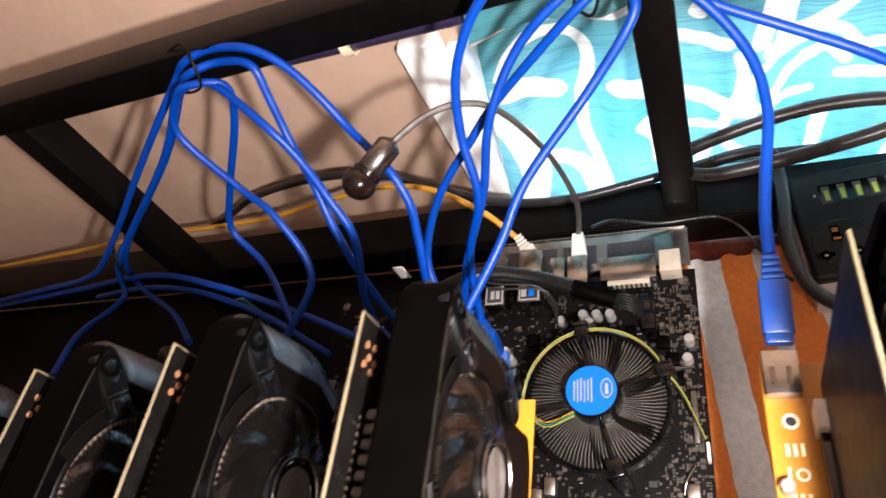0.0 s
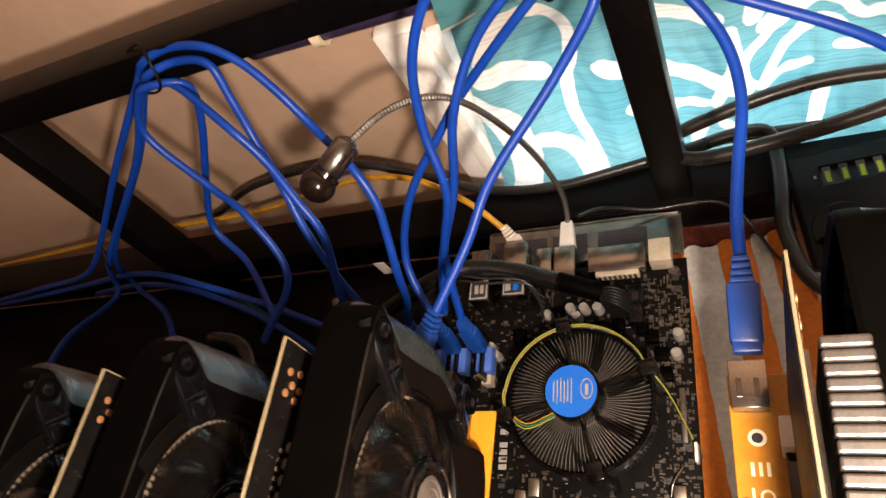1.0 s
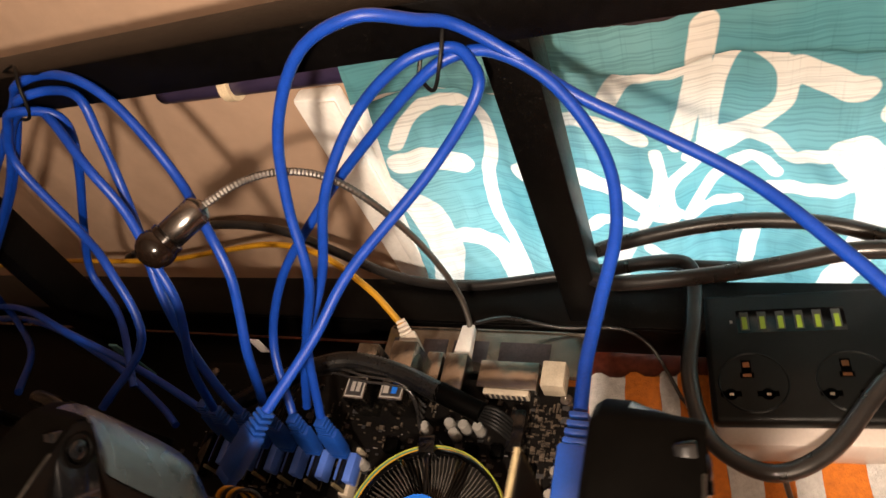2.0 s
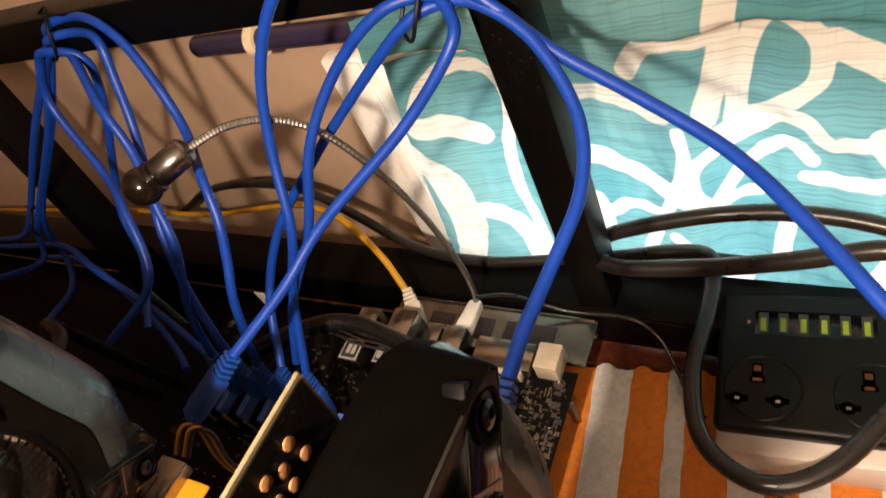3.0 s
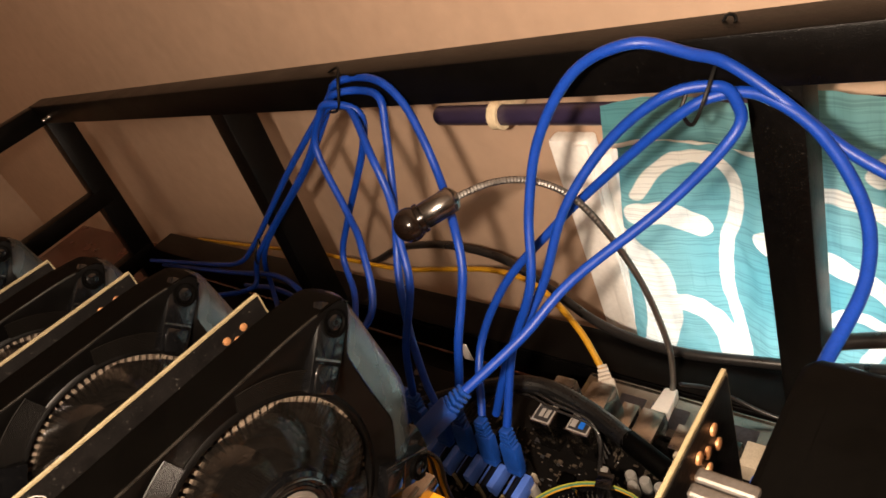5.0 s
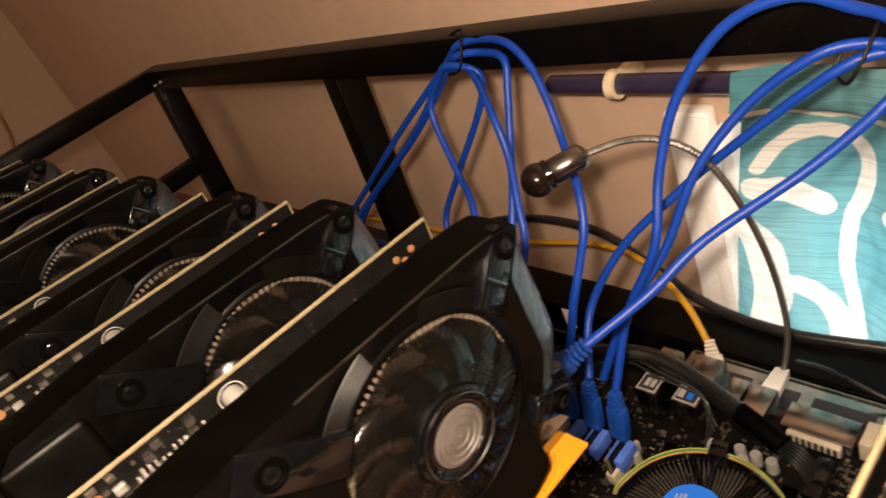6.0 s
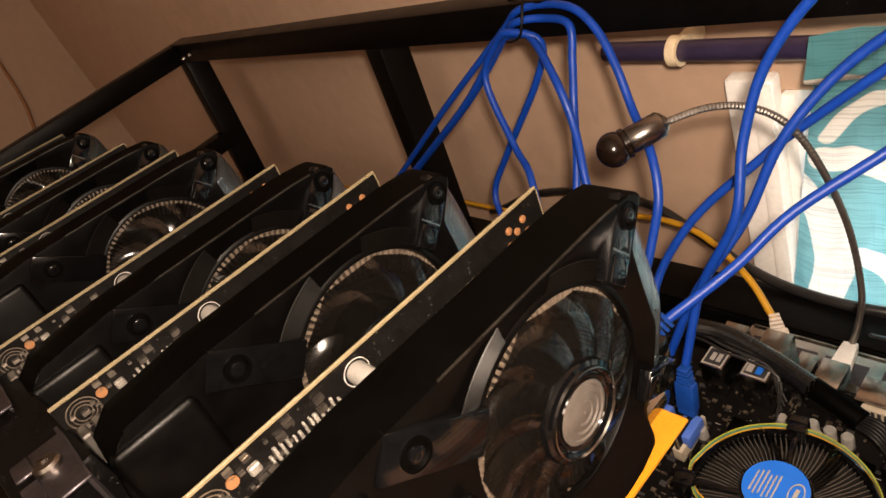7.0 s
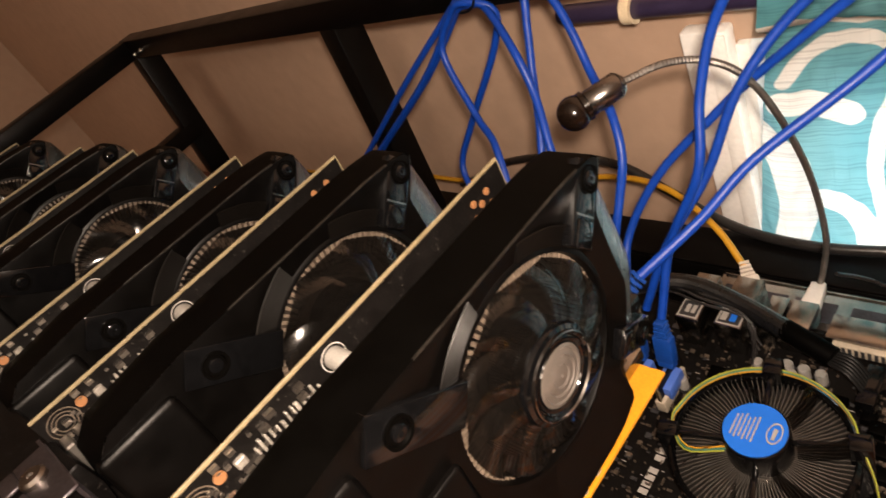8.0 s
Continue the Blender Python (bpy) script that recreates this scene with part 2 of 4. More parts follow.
def lathe(profile, segs=32, axis="z", centre=(0, 0, 0), bm=None):
    """Turns (radius, height) pairs round an axis through the centre."""
    b = bmesh.new()
    rings = []
    for r, h in profile:
        ring = []
        for n in range(segs if r > 1e-6 else 1):
            a = 2 * math.pi * n / segs
            p = (r * math.cos(a), r * math.sin(a), h)
            if axis == "x":
                p = (p[2], p[0], p[1])
            elif axis == "y":
                p = (p[0], p[2], p[1])
            ring.append(b.verts.new(Vector(p) + Vector(centre)))
        rings.append(ring)
    for r0, r1 in zip(rings, rings[1:]):
        for n in range(segs):
            q = [r0[n % len(r0)], r0[(n + 1) % len(r0)], r1[(n + 1) % len(r1)], r1[n % len(r1)]]
            q = list(dict.fromkeys(q))
            if len(q) > 2:
                b.faces.new(q)
    return added(bm, b)


def smooth_path(points, step=6):
    """Catmull-Rom through the points."""
    p = [Vector(q) for q in points]
    p = [2 * p[0] - p[1], *p, 2 * p[-1] - p[-2]]
    out = []
    for n in range(1, len(p) - 2):
        a, b, c, d = p[n - 1 : n + 3]
        for k in range(step):
            t = k / step
            out.append(0.5 * (2 * b + (c - a) * t + (2 * a - 5 * b + 4 * c - d) * t * t + (3 * b - a - 3 * c + d) * t**3))
    return out + [p[-2]]


def tube(points, radius, sides=10, step=6, bm=None, flat=1.0, ripple=0.0, weave=0.0):
    """A round cable along a smooth path, with closed ends."""
    path = smooth_path(points, step)
    b = bmesh.new()
    rings, side = [], None
    for n, p in enumerate(path):
        way = (path[min(n + 1, len(path) - 1)] - path[max(n - 1, 0)]).normalized()
        if side is None:
            side = way.orthogonal().normalized()
        side = (side - way * side.dot(way)).normalized()
        up = way.cross(side)
        r = radius * (1 + ripple * (n % 2))
        rings.append([b.verts.new(p + r * (1 + weave * ((n + k) % 2)) * (math.cos(2 * math.pi * k / sides) * side + flat * math.sin(2 * math.pi * k / sides) * up)) for k in range(sides)])
    for r0, r1 in zip(rings, rings[1:]):
        for k in range(sides):
            b.faces.new((r0[k], r0[(k + 1) % sides], r1[(k + 1) % sides], r1[k]))
    b.faces.new(rings[0][::-1])
    b.faces.new(rings[-1])
    return added(bm, b)


def along(a, b, up=(0, 0, 1)):
    """A pose at a whose +z points to b."""
    way = (Vector(b) - Vector(a)).normalized()
    return Matrix.Translation(a) @ way.to_track_quat("Z", "Y").to_matrix().to_4x4()


def structure(name, bm, mat, label, smooth=None, category=""):
    return tagged(part(name, bm, mat, smooth=smooth), label, category or name.split("_")[0], kind="structure")


# ---------------------------------------------------------------- the room
WALL = 0.105
TABLE = -0.115
WX0, WX1, WZ0, WZ1 = -0.150, 0.95, -0.42, 0.062

bm = bmesh.new()
box(-2.1, WX0, WALL, WALL + 0.14, -0.87, 1.75, bm=bm)
box(WX1, 2.0, WALL, WALL + 0.14, -0.87, 1.75, bm=bm)
box(WX0, WX1, WALL, WALL + 0.14, WZ1, 1.75, bm=bm)
box(WX0, WX1, WALL, WALL + 0.14, -0.87, WZ0, bm=bm)
structure("wall_north", bm, "wall", "beige painted wall behind the rig, with the window", category="wall")
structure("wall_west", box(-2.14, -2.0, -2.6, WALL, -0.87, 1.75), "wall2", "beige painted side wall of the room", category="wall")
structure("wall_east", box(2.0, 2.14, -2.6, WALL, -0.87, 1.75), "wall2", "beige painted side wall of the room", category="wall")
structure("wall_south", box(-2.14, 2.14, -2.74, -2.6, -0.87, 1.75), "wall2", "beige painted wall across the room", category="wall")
structure("ceiling", box(-2.14, 2.14, -2.74, WALL + 0.14, 1.75, 1.85), "ceiling", "pale painted ceiling")
structure("floor", box(-2.14, 2.14, -2.74, WALL + 0.14, -0.95, -0.87), "floor", "dull brown floor")

win = root("window_1", pose(0, 0, 0), "white painted window with daylight behind the curtain", "window", kind="structure")
fr = 0.037
b = box(WX0 - fr, WX0, WALL - 0.016, WALL - 0.001, WZ0, WZ1 + 0.017, 0.003)
box(WX0 - fr + 0.022, WX0 - 0.0005, WALL - 0.020, WALL - 0.016, WZ0, WZ1 + 0.015, 0.002, b)
box(WX0 - 0.0004, WX0 + 0.010, WALL - 0.006, WALL + 0.028, WZ0, WZ1 - 0.001, 0.002, b)
part("window_trim", b, "white", win, smooth=35)
part("window_trim", box(WX1, WX1 + fr, WALL - 0.016, WALL - 0.001, WZ0, WZ1 + 0.004, 0.003), "white", win, smooth=35)
b = bmesh.new()
for x0, x1, z0, z1 in ((WX0, WX0 + 0.03, WZ0, WZ1), (WX1 - 0.03, WX1, WZ0, WZ1), (WX0 + 0.03, WX1 - 0.03, WZ1 - 0.03, WZ1), (WX0 + 0.03, WX1 - 0.03, WZ0, WZ0 + 0.03), (0.39, 0.43, WZ0 + 0.03, WZ1 - 0.03)):
    box(x0, x1, WALL + 0.029, WALL + 0.069, z0, z1, 0.003, b)
part("window_frame", b, "white", win, smooth=35)
for x0, x1 in ((WX0 + 0.031, 0.389), (0.431, WX1 - 0.031)):
    pane = part("pane", box(x0, x1, WALL + 0.048, WALL + 0.052, WZ0 + 0.031, WZ1 - 0.031), "glass", win)
    pane.visible_shadow = False

sky_mat = bpy.data.materials.new("bright_sky")
sky_mat.use_nodes = True
sb = sky_mat.node_tree.nodes["Principled BSDF"]
sb.inputs["Emission Color"].default_value, sb.inputs["Emission Strength"].default_value = (0.9, 0.96, 1.0, 1), 1.2
structure("backdrop", box(-2.5, 3.0, 1.3, 1.31, -2.0, 1.7), sky_mat, "bright overcast sky outside the window")

# curtain on its rod
rod = root("curtain_rod", pose(0, 0, 0), "dark blue curtain rod in ivory holders above the window", "curtain rod")
part("rod", lathe([(0, -0.269), (0.0070, -0.269), (0.0080, -0.267), (0.0080, 1.05), (0, 1.05)], 20, "x", (0, 0.068, 0.116)), "rod", rod, smooth=40)
for x in (-0.206, 0.62):
    b = lathe([(0.0082, -0.004), (0.0115, -0.004), (0.0115, 0.004), (0.0082, 0.004)], 20, "x", (x, 0.068, 0.116))
    box(x - 0.004, x + 0.004, 0.078, WALL - 0.001, 0.109, 0.123, 0.001, b)
    part("holder", b, "ivory", rod, smooth=40)

# the printed strokes: half width, then the line's places across and up
SCROLLS = (
    (0.0062, ((0.042, 0.068), (0.052, 0.084), (0.065, 0.089), (0.089, 0.088))),
    (0.0072, ((0.099, 0.125), (0.096, 0.107), (0.094, 0.080), (0.088, 0.055), (0.082, 0.032))),
    (0.0054, ((0.097, 0.028), (0.102, 0.060), (0.107, 0.083), (0.117, 0.094), (0.131, 0.089), (0.140, 0.074), (0.139, 0.055), (0.130, 0.041), (0.113, 0.030), (0.088, 0.018))),
    (0.0048, ((0.076, -0.036), (0.072, -0.023), (0.073, -0.007), (0.085, 0.005), (0.103, 0.014), (0.121, 0.027), (0.135, 0.022), (0.146, 0.008), (0.159, 0.012), (0.179, 0.018))),
)
RIBBONS = (
    (0.0082, ((-0.021, 0.018), (0.006, -0.003), (0.023, -0.012), (0.041, -0.019), (0.058, -0.030), (0.073, -0.036))),
    (0.0039, ((0.067, 0.026), (0.069, 0.003), (0.062, -0.023), (0.051, -0.055))),
    (0.0046, ((0.115, -0.035), (0.098, -0.039), (0.086, -0.043), (0.094, -0.024), (0.106, -0.007), (0.124, 0.008), (0.137, -0.006))),
    (0.0057, ((0.136, -0.021), (0.156, -0.018), (0.187, -0.010))),
    (0.0061, ((0.003, 0.051), (0.020, 0.048), (0.040, 0.044), (0.058, 0.036))),
    (0.0091, ((0.144, 0.077), (0.157, 0.071), (0.174, 0.065))),
)
FEET = (
    (0.0067, ((0.058, -0.077), (0.074, -0.093), (0.088, -0.112), (0.095, -0.132))),
    (0.0049, ((0.043, -0.074), (0.035, -0.098), (0.030, -0.127))),
    (0.0055, ((0.127, -0.055), (0.124, -0.081), (0.121, -0.107))),
    (0.0076, ((-0.006, -0.037), (0.003, -0.058), (0.003, -0.088))),
    (0.0054, ((0.012, -0.064), (0.024, -0.053), (0.044, -0.053))),
)
DROPS = (
    (0.0098, ((-0.109, 0.032), (-0.091, 0.028), (-0.070, 0.016))),
    (0.0052, ((-0.106, 0.049), (-0.093, 0.066), (-0.074, 0.076), (-0.051, 0.076), (-0.038, 0.063), (-0.039, 0.039), (-0.050, 0.008), (-0.056, -0.033), (-0.052, -0.079), (-0.048, -0.131))),
    (0.0133, ((-0.128, 0.005), (-0.112, -0.022), (-0.108, -0.055), (-0.110, -0.084), (-0.129, -0.143))),
    (0.0089, ((-0.100, -0.060), (-0.079, -0.070), (-0.065, -0.093), (-0.062, -0.133))),
    (0.0059, ((-0.117, 0.100), (-0.092, 0.099), (-0.065, 0.093), (-0.037, 0.094), (-0.003, 0.086))),
)


def curtain_mesh(nx=560, nz=250):
    """A hanging cloth with vertical folds; the attribute tells how far each place lies from the printed strokes."""
    u, v = np.meshgrid(np.linspace(0, 1, nx + 1), np.linspace(0, 1, nz + 1), indexing="ij")
    z = 0.135 - 0.56 * v
    left = -0.104 - 0.165 * (0.135 - z)
    x = left + (0.95 - left) * u
    fold = np.sin(x * 62 + 0.8 * np.sin(x * 17)) * (0.009 + 0.002 * np.sin(v * 5)) + 0.0025 * np.sin(x * 131 + v * 4) + 0.0008 * np.sin(x * 410 + 3 * np.sin(z * 60))
    # the top is drawn forward over the rod
    rise = np.clip((z - 0.088) / 0.018, 0, 1)
    y = 0.072 + fold * (0.55 + 0.45 * v) - 0.020 * rise * rise * (3 - 2 * rise)
    far = np.full(x.shape, 0.05)
    wob = 0.0003 * np.sin(x * 260 + z * 90) + 0.0002 * np.sin(z * 310 - x * 120)
    for half, line in SCROLLS + RIBBONS + FEET + DROPS:
        pts = smooth_path([(q[0], q[1], 0) for q in line], 5)
        for shift, drop in ((0.0, 0.0), (0.305, 0.012), (0.61, -0.01), (0.0, -0.245), (0.305, -0.233), (0.61, -0.255)):
            for p, q in zip(pts, pts[1:]):
                ax, az, bx, bz = p.x + shift, p.y + drop, q.x + shift, q.y + drop
                ex, ez = bx - ax, bz - az
                near = (np.abs(x - ax) < 0.05) & (np.abs(z - az) < 0.05)
                w = np.clip(((x[near] - ax) * ex + (z[near] - az) * ez) / (ex * ex + ez * ez + 1e-12), 0, 1)
                far[near] = np.minimum(far[near], np.hypot(x[near] - ax - w * ex, z[near] - az - w * ez) - half)
    far += wob
    me = bpy.data.meshes.new("curtain")
    n = np.arange((nx + 1) * (nz + 1)).reshape(nx + 1, nz + 1)
    faces = np.stack([n[:-1, :-1], n[1:, :-1], n[1:, 1:], n[:-1, 1:]], -1).reshape(-1, 4)
    me.from_pydata(np.stack([x, y, z], -1).reshape(-1, 3).tolist(), [], faces.tolist())
    me.attributes.new("print", "FLOAT", "POINT").data.foreach_set("value", far.reshape(-1).astype(np.float32))
    me.materials.append(M["curtain"])
    me.shade_smooth()
    return me


curtain = tagged(new("curtain", curtain_mesh()), "thin turquoise cotton curtain with white scrolls, glowing with daylight", "curtain")

# the table and the woven mat
table = root("table", pose(0, 0, 0), "varnished dark red-brown wooden table under the rig", "table")
part("tabletop", box(-1.35, 0.95, -0.75, 0.040, TABLE - 0.03, TABLE, 0.003), "wood", table, smooth=40)
for x in (-1.3, 0.9):
    for y in (-0.7, 0.0):
        part("leg", box(x - 0.025, x + 0.025, y - 0.025, y + 0.025, -0.87, TABLE - 0.03, 0.003), "wood", table, smooth=40)

mat_thing = root("table_mat", pose(0.0, -0.027, TABLE, 0, 0, 5.8), "orange and grey-white striped woven cotton mat on the table", "mat")
x, n = -0.010, 0
for width, kind in ((0.0245, 1), (0.0255, 0), (0.024, 1), (0.012, 0), (0.0255, 1), (0.0195, 0), (0.018, 1), (0.0155, 0), (0.0245, 1), (0.018, 0), (0.024, 1), (0.018, 0), (0.024, 1), (0.018, 0)):
    b = bmesh.new()
    rows, cols = 240, 6
    g = []
    for r in range(rows + 1):
        y = -0.42 * r / rows
        g.append([b.verts.new((x + width * c / cols + 0.00035 * math.sin(r * 0.35 + n), y + (0.003 * math.sin(math.pi * 2 * c / cols) if r == 0 else 0), 0.0042 + 0.0012 * math.sin(math.pi * c / cols) + 0.0011 * (r % 2) * math.sin(c * 1.3 + r * 0.2) ** 2)) for c in range(cols + 1)])
    for r in range(rows):
        for c in range(cols):
            b.faces.new((g[r][c], g[r][c + 1], g[r + 1][c + 1], g[r + 1][c]))
    rim = [e for e in b.edges if e.is_boundary]
    down = bmesh.ops.extrude_edge_only(b, edges=rim)["geom"]
    for v in down:
        if isinstance(v, bmesh.types.BMVert):
            v.co.z = 0.0
    part("stripe", b, "weave_orange" if kind else "weave_grey", mat_thing, smooth=60)
    x += width
    n += 1

# ---------------------------------------------------------------- the rig's steel frame
frame_rig = root("mining_frame", pose(0, 0, 0), "black powder-coated steel open frame of square tube on the table", "rig frame")
T = 0.025
FX0, FX1, FY0 = -0.943, 0.46, -0.43


def bar(name, x0, x1, y0, y1, z0, z1):
    return part(name, box(x0, x1, y0, y1, z0, z1, 0.0018), "steel", frame_rig, smooth=35)


def rail_z(x):
    """The rear rail's underside: it rises a little along the frame."""
    return 0.1715 + 0.019 * (x + 0.2)


part("top_rail", box(0.0, FX1 - FX0, -0.010, 0.015, 0.0, 0.027, 0.0018), "steel", frame_rig, smooth=35, m=pose(FX0, 0, rail_z(FX0), 0, -1.09, 0))
bar("top_rail", FX0, FX0 + T, FY0, -0.0105, rail_z(FX0), rail_z(FX0) + 0.027)
bar("top_rail", FX1 - T, FX1, FY0, -0.0105, rail_z(FX1), rail_z(FX1) + 0.027)
# rear posts of angle section: a face and a flange towards the wall; the left ones lean forward at the foot
for x, wide, lean in ((FX0, 0.024, -5.0), (-0.474, 0.024, -5.0), (0.003, T, 0.0), (FX1 - T, T, 0.0)):
    post = part("post", box(0, wide, -0.0095 if lean else 0.0005, 0.024, TABLE - rail_z(x) + 0.001, 0.0, 0.0018), "steel", frame_rig, smooth=35, m=pose(x, 0, rail_z(x), lean, 0, 0))
for x in (FX0, FX1 - T):
    bar("post", x, x + T, FY0, FY0 + T, TABLE, rail_z(x))
bar("bottom_rail", FX0 + T, FX1 - T, -0.004, 0.036, -0.078, -0.074)
bar("bottom_rail", FX0 + T, FX1 - T, -0.004, -0.0005, -0.113, -0.0782)
bar("bottom_rail", FX0 + T, FX1 - T, FY0, FY0 + 0.03, -0.113, -0.074)
bar("side_rail", FX0, FX0 + T, FY0 + T, 0.0, -0.09, -0.065)
bar("side_rail", FX0, FX0 + T, FY0 + T, 0.0, 0.02, 0.045)
for x0, x1 in ((FX0 + T, -0.062), (0.052, FX1 - T)):
    bar("support_bar", x0, x1, -0.395, -0.375, 0.070, 0.090)
    bar("support_bar", x0, x1, -0.300, -0.280, 0.070, 0.090)
# the bar that the cards' brackets are screwed to
part("card_bar", box(-0.40, 0.255, -0.0125, 0.0125, -0.0125, 0.0125, 0.0018), "steel", frame_rig, smooth=35, m=pose(-0.40, -0.399, 0.2105, 0, 0, 3.6))
part("card_bar_post", box(-0.786, -0.762, -0.435, -0.412, TABLE, 0.1985, 0.0018), "steel", frame_rig, smooth=35)
part("card_bar_post", box(-0.172, -0.149, -0.396, -0.373, TABLE, 0.1985, 0.0018), "steel", frame_rig, smooth=35)
for x, y, z in ((-0.925, -0.0122, 0.176), (-0.908, -0.0122, 0.165), (-0.880, -0.0122, 0.170), (0.010, -0.0062, -0.086), (0.010, -0.0062, -0.104)):
    b = lathe([(0, -0.0028), (0.0024, -0.0024), (0.0034, -0.0004), (0.0034, 0.002), (0, 0.002)], 14, "y", (x, y, z))
    part("bolt", b, "bolt", frame_rig, smooth=40)

# ---------------------------------------------------------------- graphics cards
OUTLINE = ((-0.147, 0.0), (-0.147, -0.108), (-0.135, -0.112), (-0.02, -0.112), (0.012, -0.092), (0.026, -0.060), (0.019, -0.010), (0.010, -0.002), (-0.01, 0.0))


def rounded(points, share):
    """Cuts every corner in two, to round the outline."""
    out = []
    for p, q in zip(points, points[1:] + points[:1]):
        out += [(p[0] + (q[0] - p[0]) * s, p[1] + (q[1] - p[1]) * s) for s in (share, 1 - share)]
    return out


OUTLINE = rounded(rounded(list(OUTLINE), 0.12), 0.25)
FAN_Y, FAN_Z, FAN_R = -0.0440, -0.0500, 0.0392


def outline_at(angle, inset=0.0):
    """Where a ray from the fan's axis meets the shroud's outline, drawn in by inset."""
    d = Vector((math.cos(angle), math.sin(angle)))
    best = 1.0
    pts = [Vector(p) - Vector((FAN_Y, FAN_Z)) for p in OUTLINE]
    for p, q in zip(pts, pts[1:] + pts[:1]):
        e = q - p
        det = d.x * -e.y + d.y * e.x
        if abs(det) < 1e-9:
            continue
        s = (p.x * -e.y + p.y * e.x) / det
        u = (d.x * p.y - d.y * p.x) / det
        if s > 0 and -1e-6 <= u <= 1 + 1e-6:
            best = min(best, s)
    return (best - inset) * d + Vector((FAN_Y, FAN_Z))


def loft(loops, bm=None, cap=False):
    b = bmesh.new()
    rings = [[b.verts.new(p) for p in loop] for loop in loops]
    n = len(rings[0])
    for r0, r1 in zip(rings, rings[1:]):
        for k in range(n):
            b.faces.new((r0[k], r0[(k + 1) % n], r1[(k + 1) % n], r1[k]))
    if cap:
        b.faces.new(rings[-1])
    return added(bm, b)


def graphics_card(m, label, turn=0.0, bare=False):
    """Origin at the board's upper rear corner; the fan looks along +x and the bracket is at -y."""
    card = root("graphics_card", m, label, "graphics card", "graphics cards in the frame")
    # board with its pale fibreglass edge
    pcb = part("circuit_board", box(-0.0008, 0.0008, -0.148, 0.0, -0.108, -0.0006), "pcb", card)
    b = box(-0.0004, 0.0006, -0.148, 0.0006, -0.0006, 0.0007, 0.0002, segs=1)
    box(-0.0004, 0.0006, 0.0, 0.0007, -0.05, -0.0006, 0.0, b)
    part("board_edge", b, "pcb_edge", pcb, "pale gold fibreglass edge")
    for n, (y, z) in enumerate(((-0.010, -0.006), (-0.014, -0.0085), (-0.0175, -0.006), (-0.0145, -0.013), (-0.009, -0.0115), (-0.0185, -0.0115))):
        part("copper_pad", lathe([(0.0014, 0.0), (0.0014, 0.0005), (0.0009, 0.0007), (0, 0.0007)], 12, "x", (0.0009, y, z)), "copper", pcb, smooth=40)
    legs = random.Random(7)
    for n in range(13):
        y, z, w = -0.0970 - n * 0.0020, -0.0112 + legs.uniform(0, 0.0022), legs.uniform(0.0007, 0.0013)
        part("solder_leg", box(0.0009, 0.0018 + legs.uniform(0, 0.0010), y - w, y, z, z + legs.uniform(0.0018, 0.0052), 0.0002, segs=1), "solder", pcb)
    part("solder_bar", box(0.0009, 0.0016, -0.112, -0.0985, -0.0126, -0.0120), "solder", pcb)
    part("solder_block", box(0.0009, 0.003, -0.1280, -0.1245, -0.0080, -0.0050, 0.0004, segs=1), "solder", pcb)
    b = lathe([(0.0035, 0.0), (0.0035, 0.011), (0.0031, 0.0118), (0, 0.0118)], 20, "x", (0.0009, -0.0885, -0.0065))
    part("capacitor", b, "card_cap", pcb, smooth=40)
    b = lathe([(0.0046, 0.0), (0.0046, 0.0002), (0.0043, 0.0002), (0.0043, 0.0)], 24, "x", (0.0009, -0.0885, -0.0065))
    part("board_print", b, "silk", pcb)
    b = bmesh.new()
    for r in (0.0058, 0.0044, 0.0031):
        lathe([(r, 0.0), (r, 0.0002), (r - 0.0004, 0.0002), (r - 0.0004, 0.0)], 24, "x", (0.0009, -0.1405, -0.0078), b)
    for n in range(14):
        box(0.0009, 0.0012, -0.036 - n * 0.0030, -0.0348 - n * 0.0030, -0.0125, -0.0105, 0.0, b)
    part("board_print", b, "component", pcb)["kind"] = "stuff"
    part("copper_pad", lathe([(0.0019, 0.0), (0.0019, 0.0006), (0, 0.0006)], 14, "x", (0.0009, -0.1325, -0.0055)), "copper", pcb, smooth=40)
    b = bmesh.new()
    rng = random.Random(4)
    for n in range(44):
        y, z, s = rng.uniform(-0.147, -0.10), rng.uniform(-0.016, -0.002), rng.uniform(0.0006, 0.0018)
        box(0.0009, 0.0009 + s, y, y + s * 1.7, z, z + s, 0.0, b)
    part("small_component", b, "heatsink", pcb)["kind"] = "stuff"
    # bare heatsink behind the cover
    sink = part("heatsink", box(0.0028, 0.0040, -0.146, -0.012, -0.09, -0.034), "alu", card)
    first = part("fin", box(0.0041, 0.0125, -0.0017, 0.0017, -0.088, -0.009, 0.0006, segs=1), "cooler_fin", sink, m=pose(0, -0.1440, 0))
    for n in range(1, 22):
        fin = new("fin", first.data)
        fin.parent, fin.matrix_basis = sink, pose(0, -0.1440 + n * 0.0052, 0)
    if bare:
        tall = part("fin", box(0.0041, 0.0150, -0.00150, 0.00150, -0.05, 0.0008, 0.0007, segs=2), "cooler_fin", sink, m=pose(0, -0.1440, 0))
        for n in range(1, 35):
            fin = new("fin", tall.data)
            fin.parent, fin.matrix_basis = sink, pose(0, -0.1440 + n * 0.0035, 0)
    # cover: side wall, sloping shoulder and face with the fan's well
    angles = sorted([2 * math.pi * k / 96 for k in range(96)] + [math.atan2(z - FAN_Z, y - FAN_Y) % (2 * math.pi) + 0.0007 for y, z in OUTLINE])

